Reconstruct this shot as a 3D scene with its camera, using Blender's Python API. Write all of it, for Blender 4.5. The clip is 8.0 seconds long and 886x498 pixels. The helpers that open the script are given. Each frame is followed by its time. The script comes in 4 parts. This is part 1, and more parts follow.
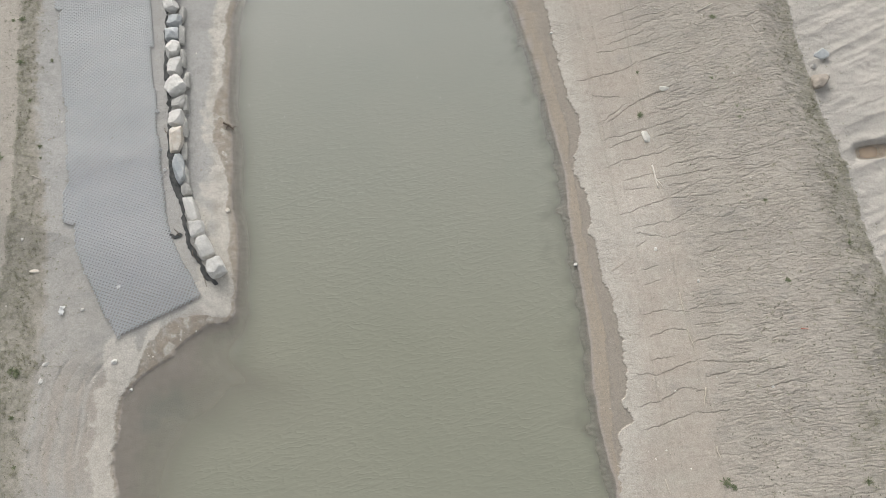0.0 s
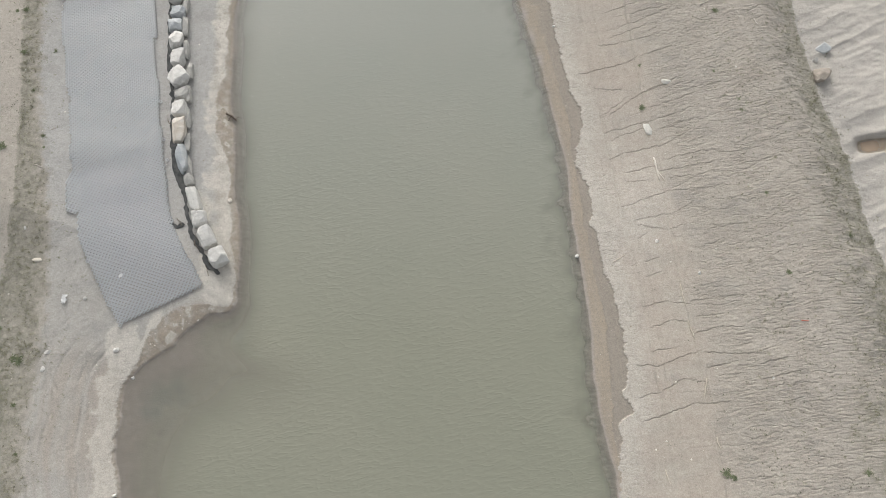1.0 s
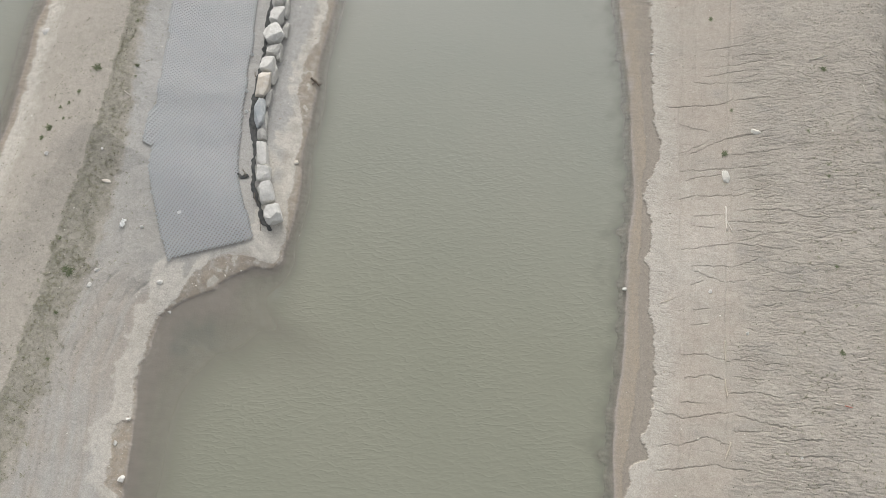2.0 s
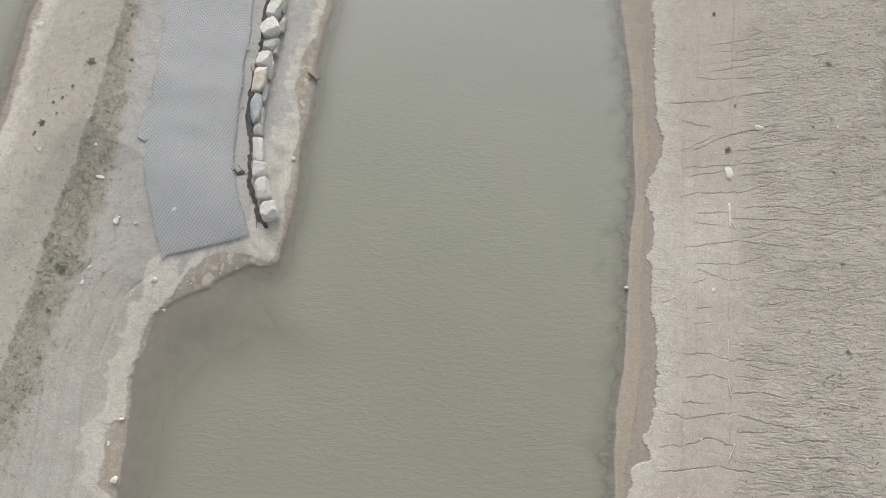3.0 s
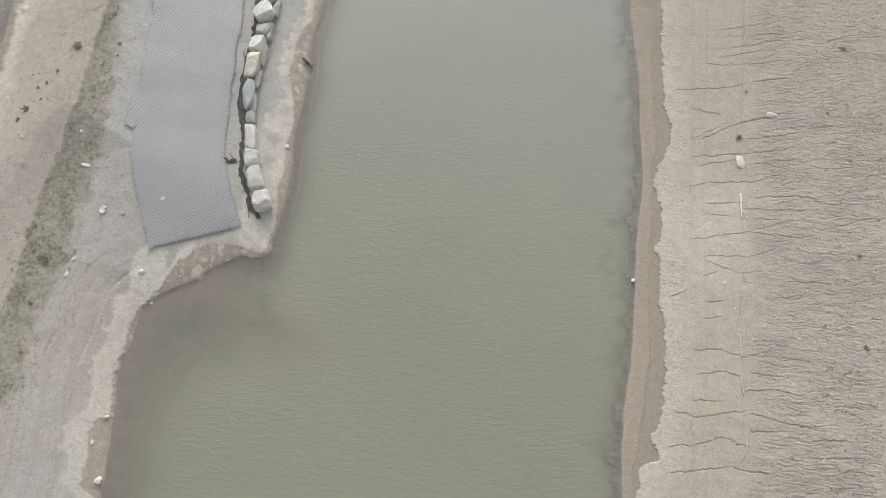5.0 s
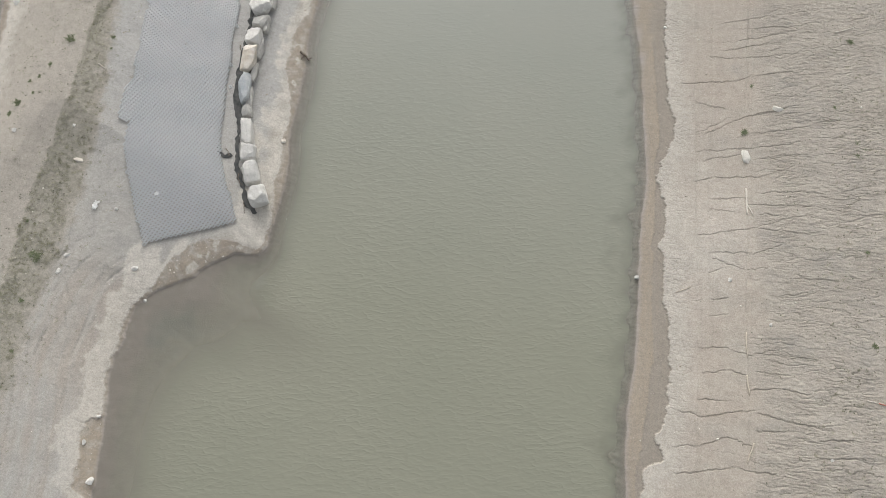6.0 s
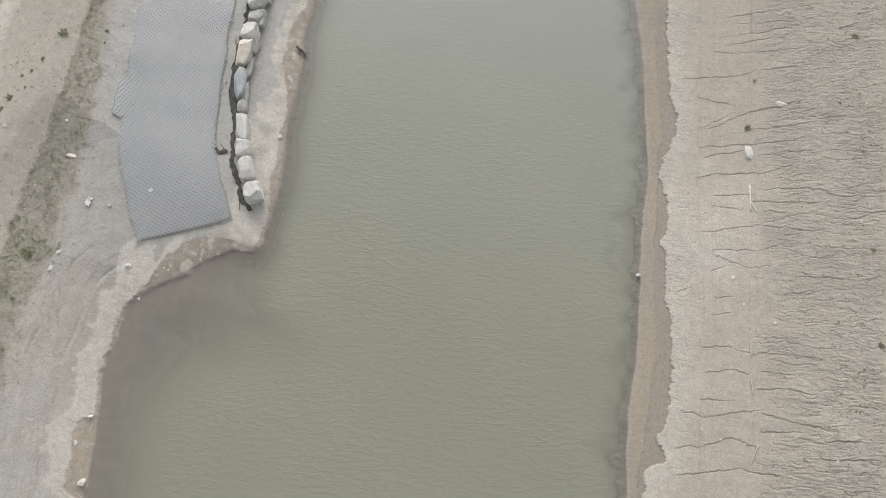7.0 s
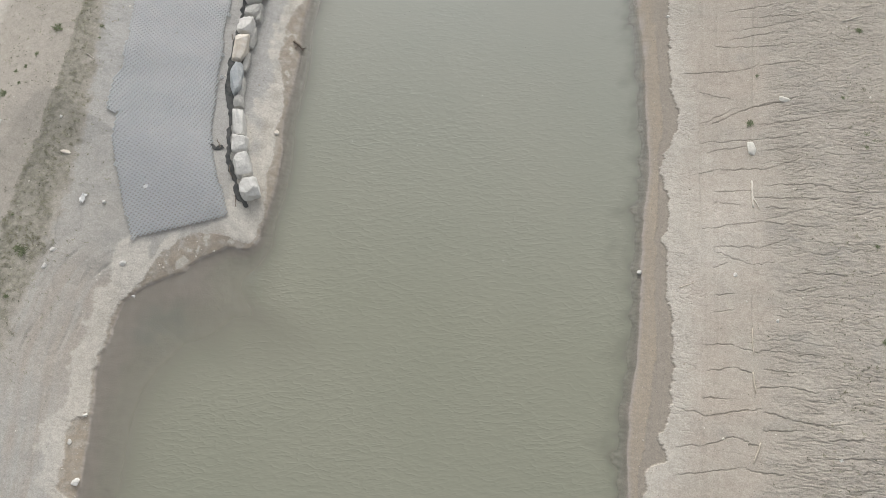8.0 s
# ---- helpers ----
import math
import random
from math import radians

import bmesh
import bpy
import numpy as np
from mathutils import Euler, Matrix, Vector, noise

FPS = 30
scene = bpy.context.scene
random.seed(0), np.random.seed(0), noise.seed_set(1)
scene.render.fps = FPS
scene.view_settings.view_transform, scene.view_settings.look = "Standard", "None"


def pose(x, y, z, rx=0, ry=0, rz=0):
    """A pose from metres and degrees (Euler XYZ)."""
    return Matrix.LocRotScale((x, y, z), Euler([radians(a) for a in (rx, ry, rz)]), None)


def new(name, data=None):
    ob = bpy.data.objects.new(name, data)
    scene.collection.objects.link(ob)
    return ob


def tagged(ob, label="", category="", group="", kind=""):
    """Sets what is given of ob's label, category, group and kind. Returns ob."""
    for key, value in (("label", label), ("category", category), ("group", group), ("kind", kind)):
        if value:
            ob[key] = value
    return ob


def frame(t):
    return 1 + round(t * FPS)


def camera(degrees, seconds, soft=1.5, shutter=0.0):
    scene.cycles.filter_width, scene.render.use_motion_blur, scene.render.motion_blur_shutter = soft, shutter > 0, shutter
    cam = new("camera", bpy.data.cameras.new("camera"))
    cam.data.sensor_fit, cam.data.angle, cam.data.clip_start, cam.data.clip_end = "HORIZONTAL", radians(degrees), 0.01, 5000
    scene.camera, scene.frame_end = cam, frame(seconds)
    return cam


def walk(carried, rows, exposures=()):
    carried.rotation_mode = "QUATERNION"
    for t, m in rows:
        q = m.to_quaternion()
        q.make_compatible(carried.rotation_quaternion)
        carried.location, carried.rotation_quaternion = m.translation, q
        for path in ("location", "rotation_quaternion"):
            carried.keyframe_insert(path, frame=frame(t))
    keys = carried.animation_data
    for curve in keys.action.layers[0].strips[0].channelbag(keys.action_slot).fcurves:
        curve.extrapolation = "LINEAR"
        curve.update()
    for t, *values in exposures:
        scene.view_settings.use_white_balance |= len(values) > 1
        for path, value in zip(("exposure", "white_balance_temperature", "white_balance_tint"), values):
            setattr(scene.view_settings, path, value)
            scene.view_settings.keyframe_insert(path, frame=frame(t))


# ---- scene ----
cam = camera(65.5, 8.0, soft=0.75)
# seconds, x, y, z, pitch, yaw, roll: a drone that backs off, pans left and sinks
ROWS = [
    (0.0, 0.000, 0.000, 35.000, -69.05, 0.00, -0.03),
    (0.5, -0.049, -0.305, 34.924, -68.99, -0.11, 0.08),
    (1.0, -0.037, -0.531, 34.880, -68.97, 0.20, 0.10),
    (1.2, 0.090, -0.560, 34.840, -68.97, 2.46, -0.03),
    (1.5, 0.228, -0.590, 34.772, -68.85, 7.09, -0.10),
    (1.7, 0.310, -0.550, 34.718, -68.90, 9.97, -0.05),
    (2.0, 0.420, -0.491, 34.640, -68.91, 13.42, -0.10),
    (3.5, 0.442, -0.312, 33.681, -69.00, 13.36, 0.03),
    (4.0, 0.462, -0.289, 33.290, -68.97, 13.40, 0.03),
    (4.5, 0.446, -0.243, 32.946, -69.01, 13.43, 0.01),
    (6.0, 0.445, -0.150, 31.898, -69.03, 13.41, 0.05),
    (6.5, 0.468, -0.052, 31.637, -69.12, 13.42, 0.05),
    (7.0, 0.498, -0.016, 31.360, -69.10, 13.45, 0.03),
    (7.5, 0.530, 0.020, 31.140, -69.12, 13.46, 0.02),
    (8.0, 0.575, 0.021, 30.945, -69.14, 13.52, -0.06),
]
walk(cam, [(t, pose(x, y, z, 90 + pitch, 0, yaw) @ pose(0, 0, 0, 0, 0, roll)) for t, x, y, z, pitch, yaw, roll in ROWS],
     exposures=[(0.0, 0.6, 6500, 9.5), (8.0, 0.6, 6500, 9.5)])

# ---- light: an overcast sky, the sun behind it ----
SUN_UP, SUN_TURN = 29.0, -18.0
world = bpy.data.worlds.new("overcast_sky")
scene.world = world
world.use_nodes = True
wt = world.node_tree
sky = wt.nodes.new("ShaderNodeTexSky")
sky.sky_type = "NISHITA"
sky.sun_disc = False
sky.sun_elevation, sky.sun_rotation = radians(SUN_UP), radians(SUN_TURN)
sky.air_density, sky.dust_density = 1.0, 4.0
veil = wt.nodes.new("ShaderNodeHueSaturation")
veil.inputs["Saturation"].default_value = 0.2
wt.links.new(sky.outputs["Color"], veil.inputs["Color"])
wt.links.new(veil.outputs["Color"], wt.nodes["Background"].inputs["Color"])
wt.nodes["Background"].inputs["Strength"].default_value = 0.15
sun = new("sun", bpy.data.lights.new("sun", "SUN"))
sun.data.energy, sun.data.angle, sun.data.color = 0.45, radians(28), (1.0, 0.97, 0.93)
sun.matrix_world = pose(0, 0, 60, SUN_UP - 90, 0, -SUN_TURN)


# ---- noise on arrays ----
WHEEL = np.random.default_rng(7).uniform(0, 2 * math.pi, (256, 256))
WHEEL_X, WHEEL_Y = np.cos(WHEEL).ravel(), np.sin(WHEEL).ravel()


def perlin(x, y, seed=0):
    """Gradient noise of about -0.7 to 0.7."""
    ix, iy = np.floor(x), np.floor(y)
    fx, fy = x - ix, y - iy
    jx, jy = ix.astype(np.int64) + seed * 37, iy.astype(np.int64) + seed * 101
    ux, uy = fx * fx * fx * (fx * (fx * 6 - 15) + 10), fy * fy * fy * (fy * (fy * 6 - 15) + 10)

    def corner(a, b):
        g = ((jy + b) & 255) * 256 + ((jx + a) & 255)
        return WHEEL_X[g] * (fx - a) + WHEEL_Y[g] * (fy - b)

    low = corner(0, 0) * (1 - ux) + corner(1, 0) * ux
    high = corner(0, 1) * (1 - ux) + corner(1, 1) * ux
    return low * (1 - uy) + high * uy


def fbm(x, y, f, octaves, seed):
    out = 0
    for o in range(octaves):
        out = out + perlin(x * f * 2 ** o, y * f * 2 ** o, seed + o) / 1.8 ** o
    return out


def cells(x, y, f, seed):
    """Distance to the nearest of scattered points, about 0 to 1, and to the border between the two nearest."""
    ix, iy = np.floor(x * f), np.floor(y * f)
    jx, jy = ix.astype(np.int64) + seed * 37, iy.astype(np.int64) + seed * 101
    best, second = np.full(x.shape, 9.0), np.full(x.shape, 9.0)
    flat = WHEEL.ravel() / (2 * math.pi)
    for a in (-1, 0, 1):
        for b in (-1, 0, 1):
            g = flat[((jy + b) & 255) * 256 + ((jx + a) & 255)]
            h = flat[((jy + b + 91) & 255) * 256 + ((jx + a + 53) & 255)]
            d = (ix + a + g - x * f) ** 2 + (iy + b + h - y * f) ** 2
            second = np.minimum(second, np.maximum(best, d))
            best = np.minimum(best, d)
    return np.sqrt(best), np.sqrt(second) - np.sqrt(best)


def step(a, b, v):
    k = np.clip((v - a) / (b - a), 0, 1)
    return k * k * (3 - 2 * k)


def blob(x, y, cx, cy, rx, ry, turn=0.0):
    """A soft-edged oval patch: 1 inside, 0 outside."""
    c, s = math.cos(radians(turn)), math.sin(radians(turn))
    u, v = ((x - cx) * c + (y - cy) * s) / rx, ((y - cy) * c - (x - cx) * s) / ry
    return u * u + v * v


def side(x, y, line, smooth=1):
    """Distance to a line that runs along y; positive on the side of larger x."""
    p = np.array(line, float)
    for _ in range(smooth):
        q = np.empty((2 * len(p), 2))
        q[0], q[-1] = p[0], p[-1]
        q[1:-1:2], q[2:-1:2] = 0.75 * p[:-1] + 0.25 * p[1:], 0.25 * p[:-1] + 0.75 * p[1:]
        p = q
    d = np.full(x.shape, 1e9)
    for a, b in zip(p[:-1], p[1:]):
        e = b - a
        k = np.clip(((x - a[0]) * e[0] + (y - a[1]) * e[1]) / max(e @ e, 1e-9), 0, 1)
        d = np.minimum(d, (x - a[0] - k * e[0]) ** 2 + (y - a[1] - k * e[1]) ** 2)
    o = np.argsort(p[:, 1], kind="stable")
    return np.sqrt(d) * np.where(x > np.interp(y, p[o, 1], p[o, 0]), 1, -1)


# ---- the plan: shorelines and borders, from near to far ----
SHORE_R = [(2, -60), (8.6, -12), (8.4, 1), (7.99, 2.9), (7.82, 3.7), (7.7, 4.5), (7.68, 5.4), (7.54, 6.4), (7.61, 7.5), (7.58, 8.75), (7.48, 9.8), (7.41, 10.9), (7.24, 12.6), (7.04, 14.3),
           (6.95, 15.8), (6.97, 17.4), (6.91, 18), (6.72, 19.3), (6.46, 20.6), (6.2, 22), (5.95, 23.4), (5.71, 24.8), (5.39, 26.2), (5.0, 27.7), (4.4, 30.3), (1, 44), (-6, 75)]
SHORE_L = [(2, -61), (-12.5, -12), (-14.58, -3.2), (-14.7, -2.4), (-15.0, -1.2), (-15.3, 0.0), (-15.7, 1.3), (-16.06, 2.6), (-16.0, 3.5), (-16, 4.1), (-16.1, 5.2), (-15.83, 5.9), (-15.05, 6.7),
           (-14.1, 7.3), (-13.75, 7.5), (-13.7, 7.9), (-13.05, 8.5), (-12.4, 9.1), (-11.9, 9.18), (-11.35, 9.2), (-11.05, 9.4), (-10.9, 9.9), (-11.05, 11), (-11.03, 12.1), (-11.1, 13.2),
           (-11.4, 14.8), (-11.8, 16.1), (-11.9, 17.5), (-12.02, 19), (-12.2, 20.2), (-12.5, 21.3), (-12.75, 22.8), (-12.82, 24.5), (-12.9, 26.2), (-13.2, 28), (-13, 30.5), (-11, 44), (-5, 75)]
CRUST_R = [(8.6, -12), (8.45, 0.7), (8.5, 2), (8.75, 3), (8.5, 3.75), (9.2, 4.0), (9.4, 4.5), (8.8, 5.1), (9.3, 5.8), (9.2, 7.2), (9.2, 8.7), (9, 9.6), (8.7, 11.1),
           (8.4, 11.8), (8.3, 13.7), (7.9, 14.5), (8.2, 14.9), (8, 16.2), (7.7, 17.4), (7.3, 18.4), (8, 20.3), (7.8, 21.7), (7.4, 22.8), (7.1, 24.2), (6.9, 25.8),
           (6.5, 28.1), (6.3, 30), (3.5, 44)]
SHORE_FAR = [(-24, -40), (-27.2, 0), (-28.3, 8), (-29.1, 14.9), (-29.4, 16.3), (-29.8, 18), (-30.3, 20), (-30.7, 23), (-32, 30), (-34, 60)]
VERGE_IN = [(-19.6, -10), (-20.2, 4), (-20.4, 8), (-20.8, 12), (-21.25, 15), (-22.2, 18.3), (-23, 21.2), (-23.9, 26), (-24.3, 30), (-26, 50)]
VERGE_OUT = [(-21.3, -10), (-22.1, 4.2), (-22.5, 7), (-22.8, 9.2), (-22.9, 13), (-22.95, 15.3), (-23.5, 18.9), (-24, 21.5), (-24.7, 25), (-25.4, 30), (-27.5, 50)]
PIT_EDGE = [(23, -10), (23, 8), (22.7, 11.6), (22.2, 13), (22, 16.5), (21.9, 18.5), (21.2, 21.1), (21.1, 23.3), (20.9, 25), (20.7, 26.5), (20.8, 29), (21, 45)]
TRACK_A = [(11.5, -6), (10.8, 3.7), (10.45, 7.2), (10.1, 10.8), (9.6, 15.3), (9.1, 19.6), (8.7, 22.9), (8.4, 25.7), (8, 28.6), (7, 38)]
TRACK_M = [(12, -6), (11.2, 3.8), (10.9, 7.3), (10.4, 12.5), (9.8, 18.4), (9.15, 25), (8.75, 28.6), (8, 38)]
TRACK_B = [(13.6, -6), (12.8, 4.4), (12.45, 7.6), (12.2, 10.1), (12.0, 12.8), (11.75, 17), (11.2, 23), (10.9, 26.5), (10.2, 38)]
ROUGH_R = [(13.6, -6), (12.9, 4.4), (12.6, 7.7), (12.5, 10.2), (12.2, 15.6), (12.06, 17.1), (11.6, 23.1), (11, 28.6), (10, 40)]
VERGE_R = [(19.2, -10), (19.6, 8), (19.7, 12), (19.8, 17), (19.3, 20.6), (18.9, 24.4), (19.3, 28.4), (19.5, 45)]
RUT_A = [(-15.8, -6), (-17.3, -0.5), (-18.25, 2.3), (-18.9, 4.5), (-19.9, 6.7), (-20.4, 8.5), (-20.9, 11)]
RUT_B = [(-15.8, -6), (-16.3, -2.9), (-16.8, -0.4), (-17.1, 2.4), (-17.6, 4.8), (-18.3, 7)]
# the deep rills of the slope: both ends of each
RILLS_FAR = [(9.6, 27.8, 11.6, 28.3), (10.2, 27.4, 13.8, 27.9), (10.3, 26.7, 12.6, 27.3), (9.7, 26.0, 11.9, 26.6), (9.0, 25.7, 10.1, 25.5), (10.1, 25.5, 13.1, 26.0), (7.6, 23.8, 10.6, 24.1),
             (10.6, 24.1, 11.4, 24.6), (11.4, 24.5, 13.3, 25.0), (8.7, 22.7, 10.3, 22.4), (8.9, 20.8, 10.5, 21.9), (9.0, 20.6, 11.2, 22.0), (11.2, 22.0, 12.4, 22.4), (10.8, 21.8, 13.7, 23.0),
             (11.6, 21.0, 14.2, 21.8), (14.2, 21.9, 15.5, 22.3), (9.1, 19.8, 11.9, 20.3), (11.9, 20.3, 13.9, 20.8), (9.4, 19.3, 11.2, 19.8), (11.9, 19.6, 13.8, 20.1), (8.9, 17.9, 9.9, 18.4),
             (9.9, 18.4, 12.0, 18.6), (12.0, 18.6, 13.6, 19.4)]
RILLS_MID = [(12.1, 17.7, 14.4, 18.1), (14.4, 18.1, 15.2, 17.8), (15.2, 17.8, 16.6, 18.1), (10.0, 17.2, 11.6, 17.4), (10.0, 16.6, 11.2, 16.6), (11.6, 17.0, 14.5, 17.3), (12.2, 16.6, 13.3, 16.6),
             (9.6, 15.1, 12.2, 15.9), (12.2, 15.9, 13.3, 16.4), (12.2, 15.8, 14.5, 15.8), (10.3, 14.3, 12.1, 14.5), (12.1, 14.5, 13.3, 15.1), (10.3, 14.0, 11.9, 13.6), (11.9, 13.6, 12.8, 13.8),
             (10.3, 13.2, 10.9, 13.6), (13.8, 13.5, 15.8, 13.7), (10.5, 11.9, 11.3, 12.1), (13.4, 12.5, 14.7, 12.9), (10.5, 11.0, 11.4, 11.4)]
RILLS_NEAR = [(10.3, 9.5, 11.5, 9.7), (11.7, 9.6, 12.5, 9.5), (12.5, 9.6, 13.7, 10.1), (13.7, 10.0, 14.1, 9.7), (14.1, 9.7, 14.8, 9.8), (10.5, 8.3, 11.5, 8.7), (11.5, 8.7, 12.4, 8.6),
              (12.7, 8.8, 14.0, 8.9), (12.4, 7.9, 13.7, 8.3), (13.7, 8.2, 14.9, 8.2), (10.5, 7.1, 11.7, 7.3), (9.7, 6.4, 10.8, 6.4), (10.8, 6.4, 12.8, 7.1), (12.8, 7.0, 13.9, 6.9),
              (13.9, 6.9, 15.8, 6.8), (10.6, 5.1, 11.9, 5.7), (11.9, 5.7, 12.8, 5.6), (9.2, 4.8, 10.6, 5.1), (9.5, 3.6, 12.2, 4.5), (12.2, 4.5, 14.0, 4.6), (12.8, 6.2, 14.3, 6.5),
              (14.3, 6.3, 15.2, 6.2), (15.2, 6.2, 16.6, 6.7), (14.8, 5.5, 17.2, 6.0)]


def rill(u, v, fu, fv, width, seed):
    """1 in the bed of winding gullies that run along u, 0 beside them."""
    n = perlin(u * fu, v * fv, seed)
    slope = np.abs(perlin(u * fu, (v + 0.04) * fv, seed) - perlin(u * fu, (v - 0.04) * fv, seed)) / 0.08
    return np.exp(-(np.abs(n) / np.maximum(slope, 0.12 * fv) / width) ** 4)


def deep_rills(x, y):
    """1 in the bed of the deep rills, thinning out at their ends."""
    out = np.zeros(x.shape)
    for i, (x0, y0, x1, y1) in enumerate(RILLS_FAR + RILLS_MID + RILLS_NEAR):
        near = np.flatnonzero((x > x0 - 0.2) & (x < x1 + 0.2) & (y > min(y0, y1) - 0.4) & (y < max(y0, y1) + 0.4))
        if not len(near):
            continue
        px, py = x[near], y[near]
        k = np.clip((px - x0) / (x1 - x0), 0, 1)
        mid = y0 + k * (y1 - y0) + 0.10 * perlin(px * 0.9, px * 0 + 0.37 * i, 46) + 0.10 * perlin(px * 2.6, px * 0 + 0.73 * i, 47) + 0.08 * perlin(px * 6, px * 0 + 0.51 * i, 48) + 0.05 * perlin(px * 11, px * 0 + 0.33 * i, 50)
        wide = 0.0155 * (0.55 + 0.45 * np.sin(math.pi * np.clip(k, 0.02, 0.98)) + 0.5 * perlin(px * 1.7, px * 0 + i * 0.9, 49))
        bed = np.exp(-((py - mid) / np.maximum(wide, 0.008)) ** 4) * step(-0.02, 0.06, k) * step(1.02, 0.94, k)
        out[near] = np.maximum(out[near], bed)
    return out


COVERS = ("crust", "beach", "verge", "road", "pit", "rough", "tide", "streak", "algae", "pink", "stain")


def left_side(x, y):
    """The spit, the track, the berm and the next pond."""
    cover = {}
    wob = 0.10 * perlin(x * 1.3, y * 1.3, 3) + 0.06 * perlin(x * 4, y * 4, 4) + 0.03 * perlin(x * 8, y * 8, 7)
    dl, dfar = -side(x, y, SHORE_L), side(x, y, SHORE_FAR)
    dl = dl + 1.0 * wob * np.exp(-np.abs(dl))
    dfar = dfar + 2 * wob * np.exp(-np.abs(dfar))
    vin, vout = side(x, y, VERGE_IN) + 4 * wob, side(x, y, VERGE_OUT) + 2 * wob
    blot = fbm(x, y, 0.8, 4, 91)
    crumb = fbm(x, y, 2.6, 3, 92)
    z = np.interp(dl, [0, 0.06, 0.25, 0.6, 1.2, 2.5, 5, 8, 9.5, 10.5, 11.5, 13, 15.5], [0, 0.07, 0.12, 0.2, 0.3, 0.5, 0.75, 1.05, 1.33, 1.55, 1.72, 1.88, 2.0])
    over = np.interp(dfar, [0, 0.5, 2.5, 5.5, 8, 12], [0, 0.2, 1.05, 2.0, 2.5, 3.2])
    z = np.minimum(np.minimum(z, over), -0.3 * np.log(np.exp(-z / 0.3) + np.exp(-over / 0.3)) + 0.12)
    shelf = 1 - step(6.5, 11.5, y + 0.25 * (x + 12))
    off = np.maximum(-dl, 0)
    steep = -np.minimum(0.22 * off + 0.35 * np.minimum(off, 4) ** 1.6, 2.5)
    shallow = -(0.035 * off + 0.010 * np.minimum(off, 14) ** 2.3) * (1 + 2.2 * step(4.5, -1.0, y))
    bed = np.maximum(steep * (1 - shelf) + shallow * shelf, -2.6)
    z = np.where(dl <= 0, bed, z)
    z = np.where((dfar < 0) & (dl > 0), np.interp(-dfar, [0, 0.5, 1.2, 4], [0, -0.15, -0.5, -2]), z)
    # brown shore: how far it reaches up the bank
    low = step(8.5, 6.0, y)
    wedge = step(-3.25, -2.9, y) * step(0.5, -0.35, y + 0.4 * blot)
    reach = np.interp(y, [-4, 6, 9, 10, 11.4, 12.4, 13.3, 14.5, 15.5, 16.6, 17.2, 18.5, 19.8, 21.5, 22.7, 24, 26, 30], [0.1, 0.12, 0.3, 0.15, 0.1, 0.35, 0.5, 0.38, 0.4, 0.2, 0.15, 0.5, 1.05, 0.85, 0.62, 0.36, 0.32, 0.3])
    spit = step(6.3, 6.9, y) * step(10.0, 9.4, y) * step(-15.7, -15.3, x)
    reach = reach + spit * np.interp(x, [-15.6, -15.1, -13.3, -12.0, -11.2], [0.1, 1.1, 0.85, 0.3, 0.1]) + 0.75 * wedge
    d = dl + 0.22 * blot + 0.10 * crumb
    beach = step(0.05, -0.03, d - reach) * (dl > -0.2)
    isles = step(0.22, 0.30, fbm(x, y, 1.6, 3, 89)) * step(0.15, 0.4, d) * (1 - wedge)
    beach = beach * (1 - 0.8 * isles) * np.clip(0.8 + 1.3 * crumb, 0.3, 1)
    # pale crust behind it
    breadth = np.interp(y, [-4, 3, 6, 8.6, 10, 11, 17, 18.5, 22, 30], [0.95, 1.1, 1.0, 0.4, 1.2, 1.7, 1.5, 0.55, 0.6, 0.7]) - 0.15 * wedge
    ragged = dl + 0.5 * blot + 0.25 * crumb
    crust = step(-0.05, 0.06, d - reach) * step(0.12, -0.12, ragged - np.maximum(reach, 0.1) - breadth)
    crust = np.where(low > 0.5, 0.62 * crust, crust * np.clip(0.8 + 1.3 * fbm(x, y, 0.9, 4, 90), 0.15, 1))
    flange = step(1.15, 0.85, blob(x, y, -16.25, 7.05, 0.95, 1.65, 12) + 0.5 * blot + 0.25 * crumb) * (1 - beach)
    tip = 0.9 * step(1.3, 0.5, blob(x, y, -11.75, 10.7, 0.8, 1.5, 20) + 0.8 * blot)
    crust = np.maximum(np.maximum(crust, 0.95 * flange), tip * (1 - beach)) * (dfar > 0)
    crust = np.maximum(crust, isles * 0.7 * step(0.0, 0.2, reach - d) * (dl > 0.1))
    bank_far = step(0.3, 0.6, dfar + 0.5 * blot) * step(2.2, 1.0, dfar + 0.6 * blot)
    cover["crust"] = np.maximum(crust, bank_far * 0.75)
    cover["beach"] = np.maximum(beach, step(0.7, 0.3, dfar + 0.3 * blot) * (dfar > -0.3))
    cover["verge"] = step(0.35, -0.45, vin + 0.6 * blot) * step(-0.06, 0.06, vout) * (0.75 + 0.25 * step(1.2, 0.2, vout))
    cover["road"] = step(-0.2, 0.3, vin) * step(0.7, 1.3, dl)
    cover["streak"] = np.clip(0.5 + 1.1 * perlin(dl * 2.8, y * 0.12, 93) + 0.5 * perlin(dl * 7, y * 0.3, 94), 0, 1) * low
    cover["tide"] = np.clip(0.55 + 0.5 * perlin(dl * 6, y * 0.4, 96) + 0.4 * wedge, 0, 1)
    cover["algae"] = np.clip(np.exp(-blob(x, y, -13.9, 4.75, 1.2, 1.0, 25)) * (0.6 + blot), 0, 0.7)
